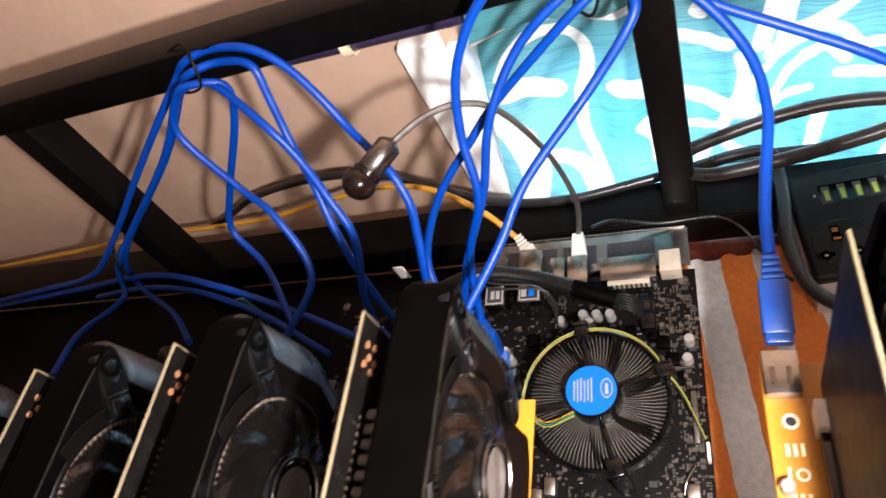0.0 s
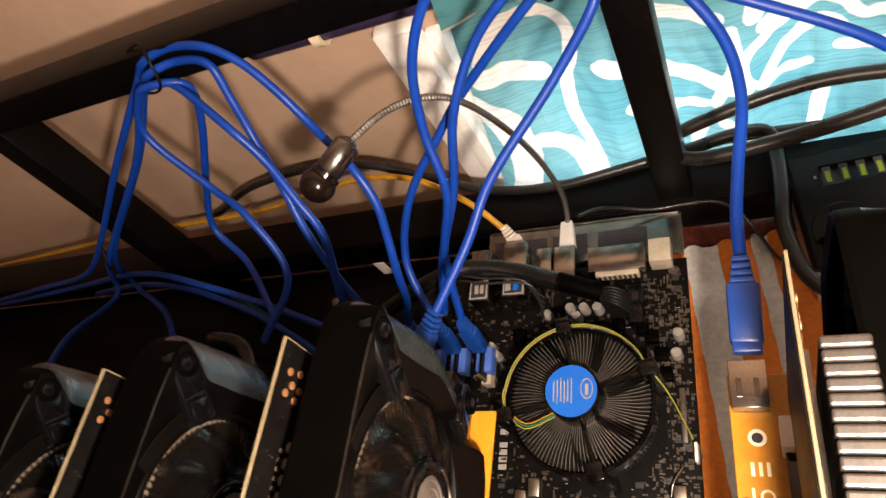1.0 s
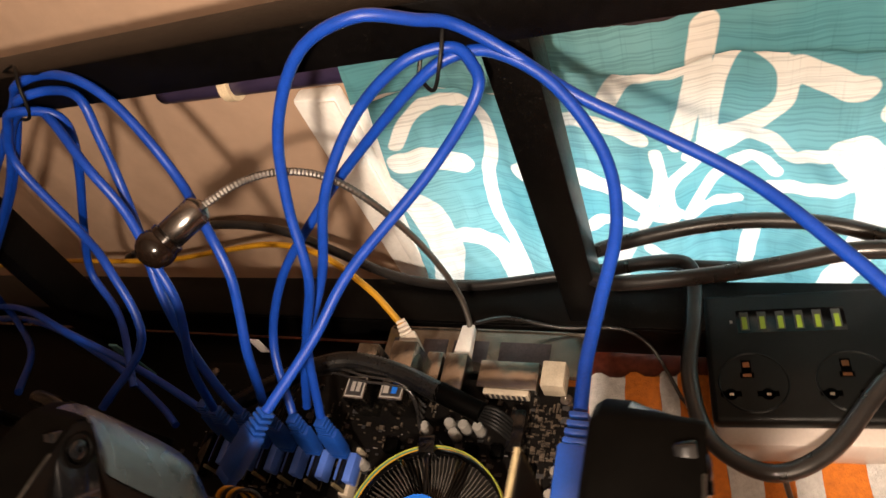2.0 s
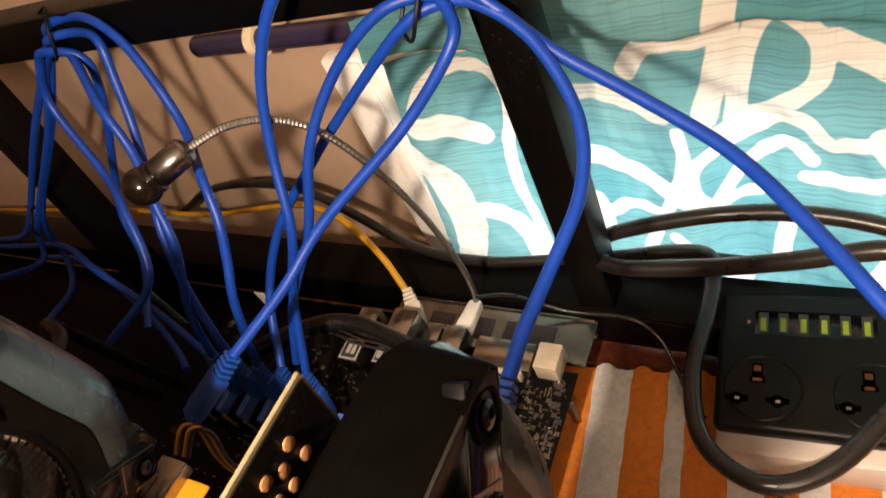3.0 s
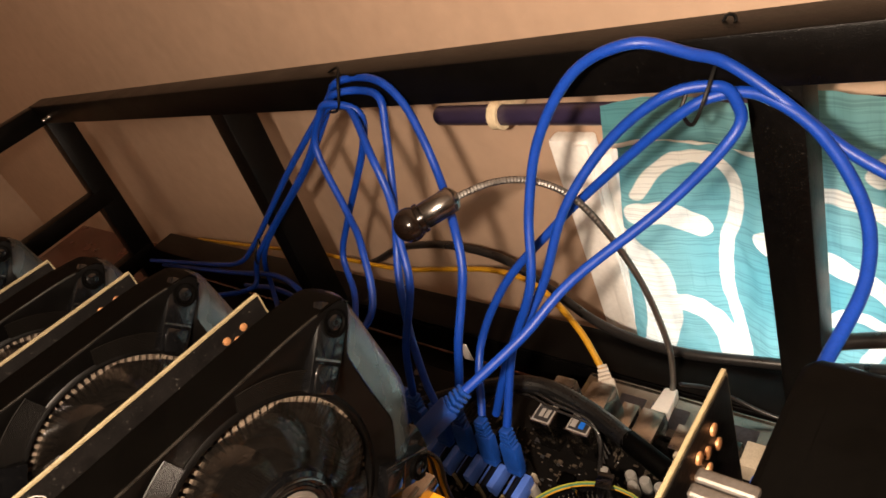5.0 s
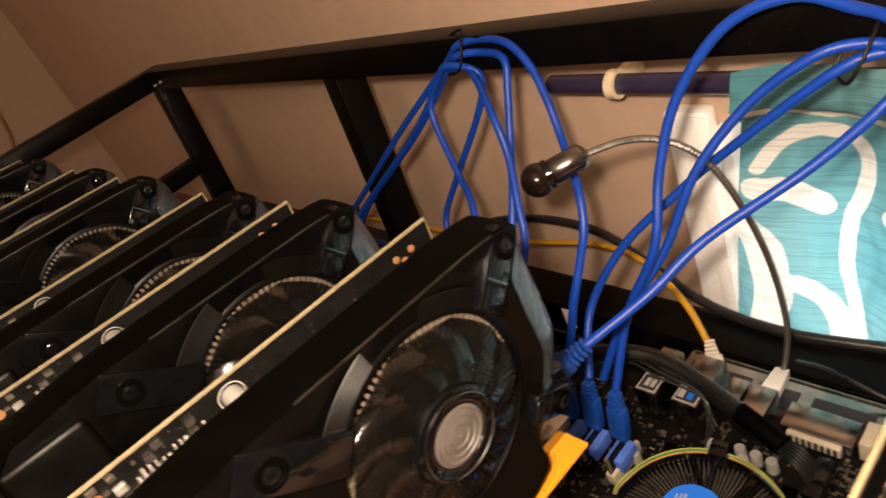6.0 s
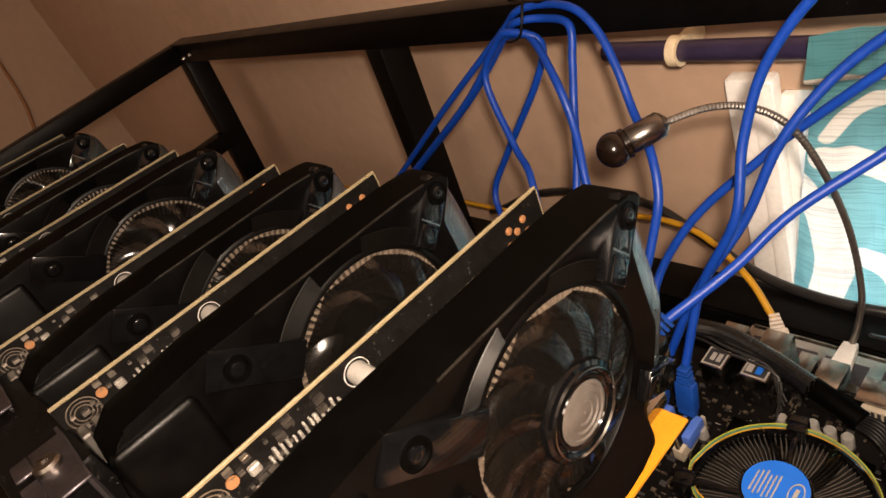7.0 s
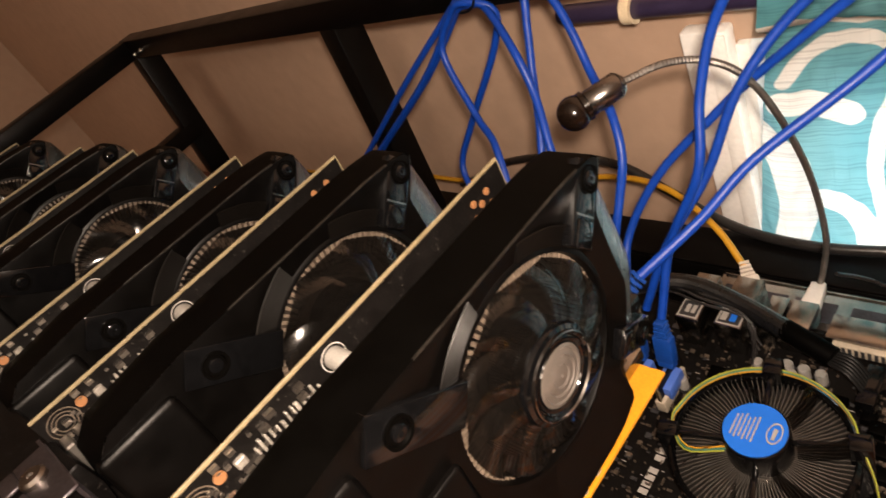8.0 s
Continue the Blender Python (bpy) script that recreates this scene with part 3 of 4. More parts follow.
    def slope(a):
        """How far the rear end slopes: fully between its two corner strips, elsewhere the side wall runs up to a crease."""
        d = math.degrees((a + math.pi) % (2 * math.pi) - math.pi)
        lo, hi = min(1.0, max(0.0, (d + 60) / 14)), min(1.0, max(0.0, (40 - d) / 9))
        return lo * lo * (3 - 2 * lo) * hi * hi * (3 - 2 * hi)

    def ring(x, inset, flat=None):
        """A loop round the outline; flat gives its depth where the end does not slope."""
        out = []
        for a in angles:
            w = slope(a) if flat is not None else 1.0
            out.append(Vector((x * w + (flat if flat is not None else x) * (1 - w), *outline_at(a, inset * w))))
        return out

    def circle(x, r):
        return [Vector((x, FAN_Y + r * math.cos(a), FAN_Z + r * math.sin(a))) for a in angles]

    b = loft([ring(0.0135, 0.004), ring(0.0125, 0.001), ring(0.014, 0.0), ring(0.0195, 0.0)])
    cover = part("cover", b, "shroud", card, "matt black plastic cover", smooth=28)
    # upper part of the wall: a broad satin slope at the rear end, coloured lighter for the window's sheen, upright and
    # matt elsewhere
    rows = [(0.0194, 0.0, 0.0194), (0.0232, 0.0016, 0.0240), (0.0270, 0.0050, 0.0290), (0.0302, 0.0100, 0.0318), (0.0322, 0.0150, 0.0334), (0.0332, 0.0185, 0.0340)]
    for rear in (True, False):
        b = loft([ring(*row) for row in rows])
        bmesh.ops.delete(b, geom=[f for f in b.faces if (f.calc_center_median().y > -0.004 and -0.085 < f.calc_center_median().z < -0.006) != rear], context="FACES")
        part("shoulder", b, "window_sheen" if rear else "shroud", cover, "satin sloping end, the window's sheen put into its dark grey colour" if rear else "", smooth=32)

    def face_mid(w, x):
        """The face dips from the crease towards the fan."""
        out = []
        for a in angles:
            p = outline_at(a, 0.0005 + 0.0185 * slope(a)) * (1 - w) + (Vector((FAN_Y, FAN_Z)) + (FAN_R + 0.002) * Vector((math.cos(a), math.sin(a)))) * w
            out.append(Vector((x, *p)))
        return out

    b = loft([face_mid(0, 0.0337), face_mid(0.06, 0.0338), face_mid(0.5, 0.0322), face_mid(0.97, 0.0306), circle(0.0312, FAN_R + 0.0012), circle(0.0312, FAN_R), circle(0.0295, FAN_R - 0.0006), circle(0.0145, FAN_R - 0.0012)])
    part("face", b, "panel", cover, smooth=30)
    # worn crease, its edge highlight painted as a thin paler tube
    arc = [Vector((0.0337, *outline_at(radians(a), 0.0003))) for a in range(48, 131, 4)]
    part("crease", tube(arc, 0.0005, 6, 1), "worn", cover, "worn satin edge with its highlight put into the colour", smooth=60)
    # fine ribs inside the fan's well
    for lo, hi, count in ((47, 82, 11), (108, 146, 15)):
        for r in [0.0412 + 0.00066 * n for n in range(count)]:
            arc = [Vector((0.0308 + 0.0030 * (r - 0.0412) / 0.009, FAN_Y + r * math.cos(radians(a)), FAN_Z + r * math.sin(radians(a)))) for a in range(lo, hi + 1, 4)]
            part("rib", tube(arc, 0.00040, 5, 1), "rib", cover, smooth=60)
    part("panel", box(0.0322, 0.0350, -0.1435, -0.1130, -0.104, -0.0085, 0.0028, segs=3), "panel", cover, smooth=40)
    part("panel", box(0.0322, 0.0346, -0.1115, -0.0880, -0.104, -0.0400, 0.0020, segs=3), "panel", cover, smooth=40)
    # glossy strips run from the corners to the fan, each with a sunk screw, the rear ones with an inlay
    for (dy, dz), mid, half, screw, inlay in (((0.753, 0.657), 0.0555, 0.0145, 0.0085, -0.0100), ((0.82, -0.57), 0.0545, 0.0130, 0.0070, -0.0085), ((-0.814, 0.581), 0.0580, 0.0185, 0.0080, None)):
        out, across = Vector((0.0, dy, dz)).normalized(), Vector((0.0, -dz, dy)).normalized()
        up = Vector((1, 0, 0))
        if inlay is not None:
            up = (up + 0.16 * out).normalized()
        lie = Matrix((across, up.cross(across), up)).transposed().to_4x4()
        way = 1 if (up.cross(across)).dot(out) > 0 else -1
        lie.translation = Vector((0.0338, FAN_Y, FAN_Z)) + out * mid
        wide = 0.0060 if inlay is not None else 0.0072
        strip = part("strip", box(-wide, wide, -half, half, -0.0035, 0.0010, 0.0007, segs=2), "gloss", cover, smooth=35, m=lie)
        part("screw_ring", lathe([(0.0050, 0.0008), (0.0050, 0.0020), (0.0040, 0.0020), (0.0036, 0.0011), (0, 0.0011)], 20, "z", (0, way * screw, 0)), "shroud", strip, smooth=35)
        part("screw", lathe([(0.0026, 0.0011), (0.0026, 0.0020), (0.0018, 0.0024), (0.0008, 0.0024), (0.0006, 0.0014), (0, 0.0014)], 14, "z", (0, way * screw, 0)), "gloss", strip, smooth=35)
        if inlay is not None:
            part("inlay", box(-0.0044, 0.0044, way * inlay - 0.0048, way * inlay + 0.0048, 0.0006, 0.0019, 0.0008), "gloss", strip, "glossy black plastic inlay", smooth=35)
            part("groove", box(-0.0052, 0.0052, way * inlay + way * 0.0062 - 0.0004, way * inlay + way * 0.0062 + 0.0004, 0.0008, 0.0012), "chrome", strip)
    part("clip", box(0.0215, 0.0290, 0.004, 0.0175, -0.088, -0.075, 0.0015), "gloss", cover, smooth=35)
    # fan
    fan = part("fan", lathe([(0.0180, 0.018), (0.0180, 0.0365), (0.0172, 0.0384), (0.0157, 0.0390)], 48, "x", (0, FAN_Y, FAN_Z)), "gloss", card, "smoky plastic fan", smooth=40)
    part("hub_ring", lathe([(0.0157, 0.0389), (0.0155, 0.0400), (0.0150, 0.0402), (0.0147, 0.0394)], 48, "x", (0, FAN_Y, FAN_Z)), "chrome", fan, smooth=30)
    part("hub_groove", lathe([(0.0147, 0.0395), (0.0138, 0.0390), (0.0132, 0.0394), (0.0126, 0.0389), (0.0116, 0.0388), (0.0113, 0.0393), (0.0110, 0.0388)], 48, "x", (0, FAN_Y, FAN_Z)), "gloss", fan, smooth=30)
    part("hub_cap", lathe([(0.0110, 0.0389), (0.0097, 0.0393), (0.0092, 0.0388), (0.0072, 0.0393), (0.0067, 0.0388), (0.0042, 0.0393), (0.0037, 0.0389), (0.0007, 0.0392), (0, 0.0386)], 48, "x", (0, FAN_Y, FAN_Z)), "hubcap", fan, "grey turned hub sticker", smooth=20)
    blades = 9
    for n in range(blades):
        b = bmesh.new()
        base = 2 * math.pi * n / blades + turn
        g = []
        for i in range(9):
            u = i / 8
            r = 0.0178 + (FAN_R - 0.0020 - 0.0178) * u
            row = []
            for k in range(7):
                w = k / 6
                a = base + (w - 0.5) * 0.70 + 0.42 * u * u
                x = 0.0370 - 0.0050 * u - 0.0026 * (2 * w - 1) ** 2 * (0.35 + u)
                row.append(b.verts.new((x, FAN_Y + r * math.cos(a), FAN_Z + r * math.sin(a))))
            g.append(row)
        for i in range(8):
            for k in range(6):
                b.faces.new((g[i][k], g[i + 1][k], g[i + 1][k + 1], g[i][k + 1]))
        bmesh.ops.solidify(b, geom=b.faces[:], thickness=0.0009)
        part("blade", b, "blade", fan, smooth=50)
    # motor carrier behind the blades
    b = lathe([(0, 0.0150), (FAN_R - 0.002, 0.0150), (FAN_R - 0.002, 0.0138), (0, 0.0138)], 40, "x", (0, FAN_Y, FAN_Z))
    for n in range(84):
        f = box(0.0145, 0.0285, 0.0300, 0.0385, -0.0007, 0.0007)
        bmesh.ops.rotate(f, verts=f.verts, cent=(0, 0, 0), matrix=Matrix.Rotation(2 * math.pi * n / 84, 3, "X"))
        bmesh.ops.translate(f, verts=f.verts, vec=(0, FAN_Y, FAN_Z))
        added(b, f)
    part("fan_back", b, "ring", card, "toothed metal ring behind the fan")["kind"] = "stuff"
    # slot bracket with its fixing tab
    b = box(-0.004, 0.034, -0.1505, -0.1493, -0.125, -0.008)
    bracket = part("bracket", b, "bracket", card, "nickel-plated slot bracket")
    b = box(0.003, 0.037, -0.1605, -0.1486, -0.0078, -0.0066, 0.0004, segs=1)
    box(0.003, 0.0135, -0.1665, -0.1606, -0.0078, -0.0066, 0.0004, b, segs=1)
    box(0.0185, 0.037, -0.1665, -0.1606, -0.0078, -0.0066, 0.0004, b, segs=1)
    part("bracket_tab", b, "bracket", bracket, smooth=40)
    part("tab_screw", lathe([(0, -0.0116), (0.0045, -0.0116), (0.0045, -0.0100), (0.0036, -0.0090), (0.0012, -0.0090), (0.001, -0.0098), (0, -0.0098)], 16, "z", (0.018, -0.1565, 0.005)), "bolt", bracket, smooth=40)
    # connector edge
    part("slot_edge", box(-0.0007, 0.0007, -0.125, -0.04, -0.119, -0.108), "pcb_edge", pcb)
    return card


def riser_board(m, label, side=1, width=0.032):
    """A card riser lying flat under a graphics card: amber board, long slot, steel socket and capacitors."""
    riser = root("riser_board", m, label, "riser board", "riser boards")

    def bx(x0, x1, *rest, **kw):
        return box(min(side * x0, side * x1), max(side * x0, side * x1), *rest, **kw)

    board = part("board", bx(-0.008, width, -0.128, 0.006, -0.0008, 0.0008, 0.0003, segs=1), "orange", riser)
    for x, y in ((0.013, -0.020), (0.013, -0.120)):
        part("hole_ring", lathe([(0.0034, 0.0008), (0.0034, 0.0011), (0.0021, 0.0011), (0.0021, 0.0008)], 20, "z", (side * x, y, 0)), "riser_print", board)
        part("hole", lathe([(0.0021, 0.0009), (0, 0.0009)], 16, "z", (side * x, y, 0)), "dark_tin", board)
    part("card_slot", bx(-0.004, 0.004, -0.118, -0.028, 0.0008, 0.0105, 0.0006), "gloss", riser, smooth=40)
    socket = part("usb_socket", bx(0.007, 0.021, -0.010, 0.010, 0.0008, 0.0072, 0.0005), "tin", riser, "tinned steel socket", smooth=40)
    for x in (0.0100, 0.0165):
        part("spring", bx(x, x + 0.002, -0.006, 0.002, 0.0072, 0.0078, 0.0003), "bolt", socket)
    part("slot_clip", bx(-0.005, 0.005, -0.028, -0.016, 0.0008, 0.016, 0.0008), "white_plug", riser, "cloudy white plastic slot clip", smooth=40)
    part("power_socket", bx(width - 0.016, width - 0.002, -0.112, -0.094, 0.0008, 0.010, 0.0006), "cream", riser, smooth=40)
    for n in range(4):
        part("capacitor", lathe([(0.0028, 0.0008), (0.0028, 0.0075), (0.0022, 0.008), (0, 0.008)], 14, "z", (side * (width - 0.004), -0.048 - 0.0095 * n, 0)), "cap", riser, smooth=40)
    # approval marks and strokes in white print
    b = bmesh.new()
    for n, y in enumerate((-0.032, -0.042, -0.052, -0.062, -0.074)):
        if n % 2:
            lathe([(0.0026, 0.0008), (0.0026, 0.0010), (0.0017, 0.0010), (0.0017, 0.0008)], 14, "z", (side * 0.0115, y, 0), b)
            added(b, bx(0.0158, 0.0168, y - 0.003, y + 0.003, 0.0008, 0.0010))
        else:
            for k in range(3):
                added(b, bx(0.0095 + 0.0028 * k, 0.0108 + 0.0028 * k, y - 0.0026, y + 0.0026, 0.0008, 0.0010))
    part("board_print", b, "riser_print", board)["kind"] = "stuff"
    return riser


CARDS = ((0.069, -0.203, 0.2215), (-0.087, -0.216, 0.2195), (-0.170, -0.225, 0.2215), (-0.243, -0.2335, 0.2225), (-0.364, -0.239, 0.2225), (-0.452, -0.243, 0.2225), (-0.60, -0.25, 0.2225))
for n, (x, y, z) in enumerate(CARDS):
    graphics_card(pose(x, y, z, -4.0, 0, 0), "black single-fan graphics card standing on an amber riser board" if n else "black graphics card with bare silver fins beside the power strip", 0.21 * n, n == 0)
    riser_board(pose(x, y, z - 0.1195, -4.0, 0, 0), "amber riser board with white print on the frame's bar", *((-1, 0.022) if n == 0 else (1, 0.0325)))

# ---------------------------------------------------------------- motherboard
BZ = -0.060
mb = root("motherboard", pose(0, 0, BZ), "black motherboard crowded with ports and chips, flat in the frame", "motherboard")
board = part("board", box(-0.285, 0.021, -0.258, -0.058, -0.0008, 0.0008, 0.0003, segs=1), "pcb", mb)
for x in (-0.275, -0.13, 0.012):
    for y in (-0.068, -0.248):
        part("standoff", lathe([(0.003, TABLE - BZ + 0.002), (0.003, -0.0008)], 8, "z", (x, y, 0)), "bolt", mb)
        part("screw", lathe([(0.0040, 0.0008), (0.0038, 0.0022), (0.0012, 0.0026), (0, 0.0018)], 14, "z", (x, y, 0)), "bolt", board, smooth=40)
part("tray", box(FX0 + T, 0.006, -0.70, -0.006, TABLE + 0.0005, TABLE + 0.0025), "steel", frame_rig)


def port(name, x0, x1, y0, y1, h, mat="tin", label=""):
    ob = part(name, box(x0, x1, y0, y1, 0.0008, h, 0.0006), mat, mb, label, smooth=40)
    return ob


p = port("sound_port", -0.133, -0.117, -0.092, -0.050, 0.031)
part("port_label", box(-0.132, -0.118, -0.091, -0.076, 0.031, 0.0312), "silk", p)
part("port_label", box(-0.1308, -0.1192, -0.0898, -0.0772, 0.0312, 0.0314), "dark_tin", p)
part("label_bar", box(-0.128, -0.125, -0.087, -0.080, 0.0314, 0.0316), "silk", p)
part("label_bar", box(-0.1238, -0.1208, -0.087, -0.080, 0.0314, 0.0316), "silk", p)
p = port("network_port", -0.107, -0.089, -0.090, -0.046, 0.030)
part("port_label", box(-0.106, -0.090, -0.089, -0.072, 0.030, 0.0301), "silk", p)
part("port_label", box(-0.1048, -0.0912, -0.0878, -0.0732, 0.0301, 0.0303), "dark_tin", p)
part("label_bar", box(-0.104, -0.100, -0.086, -0.075, 0.0303, 0.0306), "silk", p)
part("label_bar", box(-0.098, -0.094, -0.086, -0.075, 0.0303, 0.0306), "blue_label", p)
port("usb_port", -0.072, -0.056, -0.078, -0.046, 0.016)
port("usb_port", -0.086, -0.074, -0.078, -0.046, 0.016)
p = port("video_port", -0.047, -0.006, -0.068, -0.048, 0.012, "tin", "tinned steel video port")
part("socket", box(-0.042, -0.011, -0.072, -0.068, 0.003, 0.011, 0.0006), "cream", p, smooth=40)
for n in range(8):
    part("pin_row", box(-0.040 + n * 0.0036, -0.038 + n * 0.0036, -0.0724, -0.072, 0.004, 0.010), "dark_tin", p)
port("keyboard_port", -0.003, 0.012, -0.066, -0.048, 0.016, "cream", "cream keyboard port")

# input-output shield, mirror-bright
shield = root("port_shield", pose(0, 0, 0), "bright tinned shield plate lying behind the ports", "shield plate")
part("plate", box(-0.140, 0.018, -0.0445, -0.0085, -0.0790, -0.0775, 0.0003, segs=1), "tin", shield)
for y in (-0.0440, -0.0095):
    part("lip", box(-0.138, 0.016, y, y + 0.0012, -0.0775, -0.0755, 0.0003, segs=1), "tin", shield)
for x0, x1 in ((-0.134, -0.116), (-0.108, -0.088), (-0.083, -0.055), (-0.046, -0.008)):
    part("opening_rim", box(x0, x1, -0.036, -0.018, -0.0775, -0.0770, 0.0002, segs=1), "bracket", shield)

rng = random.Random(11)
for n, (x, y) in enumerate(((-0.061, -0.094), (-0.051, -0.0945), (-0.041, -0.095), (-0.078, -0.098), (-0.0565, -0.1005), (0.011, -0.132), (-0.117, -0.127), (0.013, -0.118))):
    c = part("capacitor", lathe([(0.0036, 0.0008), (0.0036, 0.0100), (0.0031, 0.0110), (0, 0.0110)], 18, "z", (x, y, 0)), "cap", mb, smooth=40)
    part("base", lathe([(0.0042, 0.0008), (0.0042, 0.0016), (0.0036, 0.0016)], 12, "z", (x, y, 0)), "dark_tin", c)
for x, y, w in ((-0.005, -0.118, 0.009), (0.001, -0.131, 0.009), (0.003, -0.145, 0.009), (-0.011, -0.112, 0.008), (-0.027, -0.108, 0.008), (-0.044, -0.109, 0.008), (-0.060, -0.111, 0.008), (-0.100, -0.112, 0.010)):
    part("choke", box(x - w / 2, x + w / 2, y - w / 2, y + w / 2, 0.0008, 0.007, 0.0008), "shroud", mb, smooth=40)
b = bmesh.new()
for n in range(1500):
    x, y = rng.uniform(-0.20, 0.018) if n % 3 else rng.uniform(-0.01, 0.018), rng.uniform(-0.254, -0.072)
    if math.hypot(x + 0.043, y + 0.174) < 0.046:
        continue
    x, y = round(x / 0.0022) * 0.0022, round(y / 0.0018) * 0.0018
    w, d, h = rng.choice((0.0008, 0.0012, 0.0018, 0.0032)), rng.choice((0.0007, 0.0010, 0.0016, 0.0028)), rng.uniform(0.0005, 0.0022)
    box(x, x + w, y, y + d, 0.0008, 0.0008 + h, 0.0, b)
tiny = part("small_component", b, "component", board)
tiny["kind"] = "stuff"
b = bmesh.new()
for n in range(260):
    x, y = rng.uniform(-0.28, 0.017), rng.uniform(-0.254, -0.075)
    if math.hypot(x + 0.043, y + 0.174) < 0.046:
        continue
    w = rng.uniform(0.0012, 0.0055)
    box(x, x + w, y, y + w * rng.uniform(0.3, 0.9), 0.0008, 0.0016, 0.0, b)
part("small_chip", b, "dark_tin", board)["kind"] = "stuff"
b = bmesh.new()
for n in range(120):
    x, y = rng.uniform(-0.28, 0.017), rng.uniform(-0.254, -0.075)
    if math.hypot(x + 0.043, y + 0.174) < 0.046:
        continue
    box(x, x + rng.uniform(0.001, 0.004), y, y + 0.0005, 0.0008, 0.00095, 0.0, b)
# the model name beside the cooler, as bars
for n in range(5):
    box(-0.1125, -0.1065, -0.162 - n * 0.0055, -0.158 - n * 0.0055, 0.0008, 0.0010, 0.0, b)
for n in range(4):
    box(-0.1125, -0.1065, -0.193 - n * 0.0050, -0.1893 - n * 0.0050, 0.0008, 0.0010, 0.0, b)
part("board_print", b, "silk", board)["kind"] = "stuff"
b = box(0.011, 0.0145, -0.190, -0.155, 0.0008, 0.007, 0.0005)
part("memory_slot", b, "component", mb, smooth=40)
fp = part("fan_socket", box(0.024 - 0.006, 0.030 - 0.010, -0.202, -0.190, 0.0008, 0.010, 0.0006), "white_plug", mb, smooth=40)
part("socket_lever", tube([(0.002, -0.222, 0.004), (0.004, -0.214, 0.006), (0.010, -0.204, 0.004)], 0.0009, 6), "tin", mb, smooth=60)
for x, y in ((-0.093, -0.228), (-0.084, -0.220), (0.008, -0.222), (-0.075, -0.235)):
    part("clip", box(x - 0.004, x + 0.004, y - 0.006, y + 0.006, 0.0008, 0.009, 0.001), "heatsink", mb, smooth=40)
# short slots with riser plugs
for n in range(7):
    x = -0.122 - n * 0.0205
    part("short_slot", box(x - 0.0035, x + 0.0035, -0.150, -0.118, 0.0008, 0.0115, 0.0006), "cream" if n == 0 else "gloss", mb, smooth=40)

# processor cooler
cx, cy = -0.046, -0.171
cooler = root("processor_cooler", pose(cx, cy, BZ), "round aluminium processor cooler with a black fan and blue hub sticker", "cooler")
sink = part("heatsink", lathe([(0, 0.002), (0.0180, 0.002), (0.0180, 0.012), (0, 0.012)], 32), "alu", cooler, "bare aluminium radial heatsink", smooth=40)
f = bmesh.new()
pts = [(q * math.cos(da), q * math.sin(da)) for q, da in ((0.017, 0.0), (0.026, 0.01), (0.036, 0.03), (0.0445, 0.06))]
for (x, y), (x2, y2) in zip(pts, pts[1:]):
    f.faces.new([f.verts.new((x, y, 0.012)), f.verts.new((x2, y2, 0.012)), f.verts.new((x2, y2, 0.040)), f.verts.new((x, y, 0.040))])
bmesh.ops.remove_doubles(f, verts=f.verts, dist=1e-5)
bmesh.ops.solidify(f, geom=f.faces[:], thickness=0.0006)
first = part("fin", f, "cooler_fin", sink)
for n in range(1, 100):
    fin = new("fin", first.data)
    fin.parent, fin.matrix_basis = sink, pose(0, 0, 0, 0, 0, 3.6 * n)
part("core", lathe([(0, 0.010), (0.0175, 0.010), (0.0175, 0.038), (0, 0.038)], 32), "heatsink", cooler, smooth=40)
fan = part("fan_frame", lathe([(0.0455, 0.030), (0.0475, 0.030), (0.0478, 0.043), (0.0460, 0.0445), (0.0448, 0.043), (0.0455, 0.030)], 64), "gloss", cooler, smooth=40)
for a in (100, 20, 195, 285):
    ca, sa = math.cos(radians(a)), math.sin(radians(a))
    b = box(0.016, 0.047, -0.0014, 0.0014, 0.046, 0.049, 0.0006)
    part("strut", b, "gloss", fan, smooth=40, m=pose(0, 0, 0, 0, 0, a))
    b = box(0.042, 0.053, -0.005, 0.005, 0.002, 0.052, 0.001)
    part("push_pin", b, "gloss", fan, smooth=40, m=pose(0, 0, 0, 0, 0, a))
hub = part("hub", lathe([(0.0172, 0.040), (0.0172, 0.058), (0.0166, 0.0592), (0, 0.0592)], 48), "gloss", cooler, smooth=40)
label = part("hub_sticker", lathe([(0, 0.0600), (0.0160, 0.0600), (0.0161, 0.0592)], 48), "blue_label", hub, "round blue sticker with white print", smooth=40)
b = bmesh.new()
lathe([(0.0062, 0.0600), (0.0062, 0.0603), (0.0053, 0.0603), (0.0053, 0.0600)], 28, "z", (0, 0, 0), b)
for v in b.verts:
    v.co = Vector((0.0098 + v.co.x * 0.62, v.co.y * 1.05 + 0.001, v.co.z))
box(0.0088, 0.0108, -0.003, 0.004, 0.0600, 0.0602, 0.0, b)
for n in range(6):
    box(-0.011 + n * 0.0022, -0.0102 + n * 0.0022, -0.007 - 0.001 * (n % 2), 0.006 + 0.001 * (n % 3), 0.0600, 0.0602, 0.0, b)
part("sticker_print", b, "silk", label)
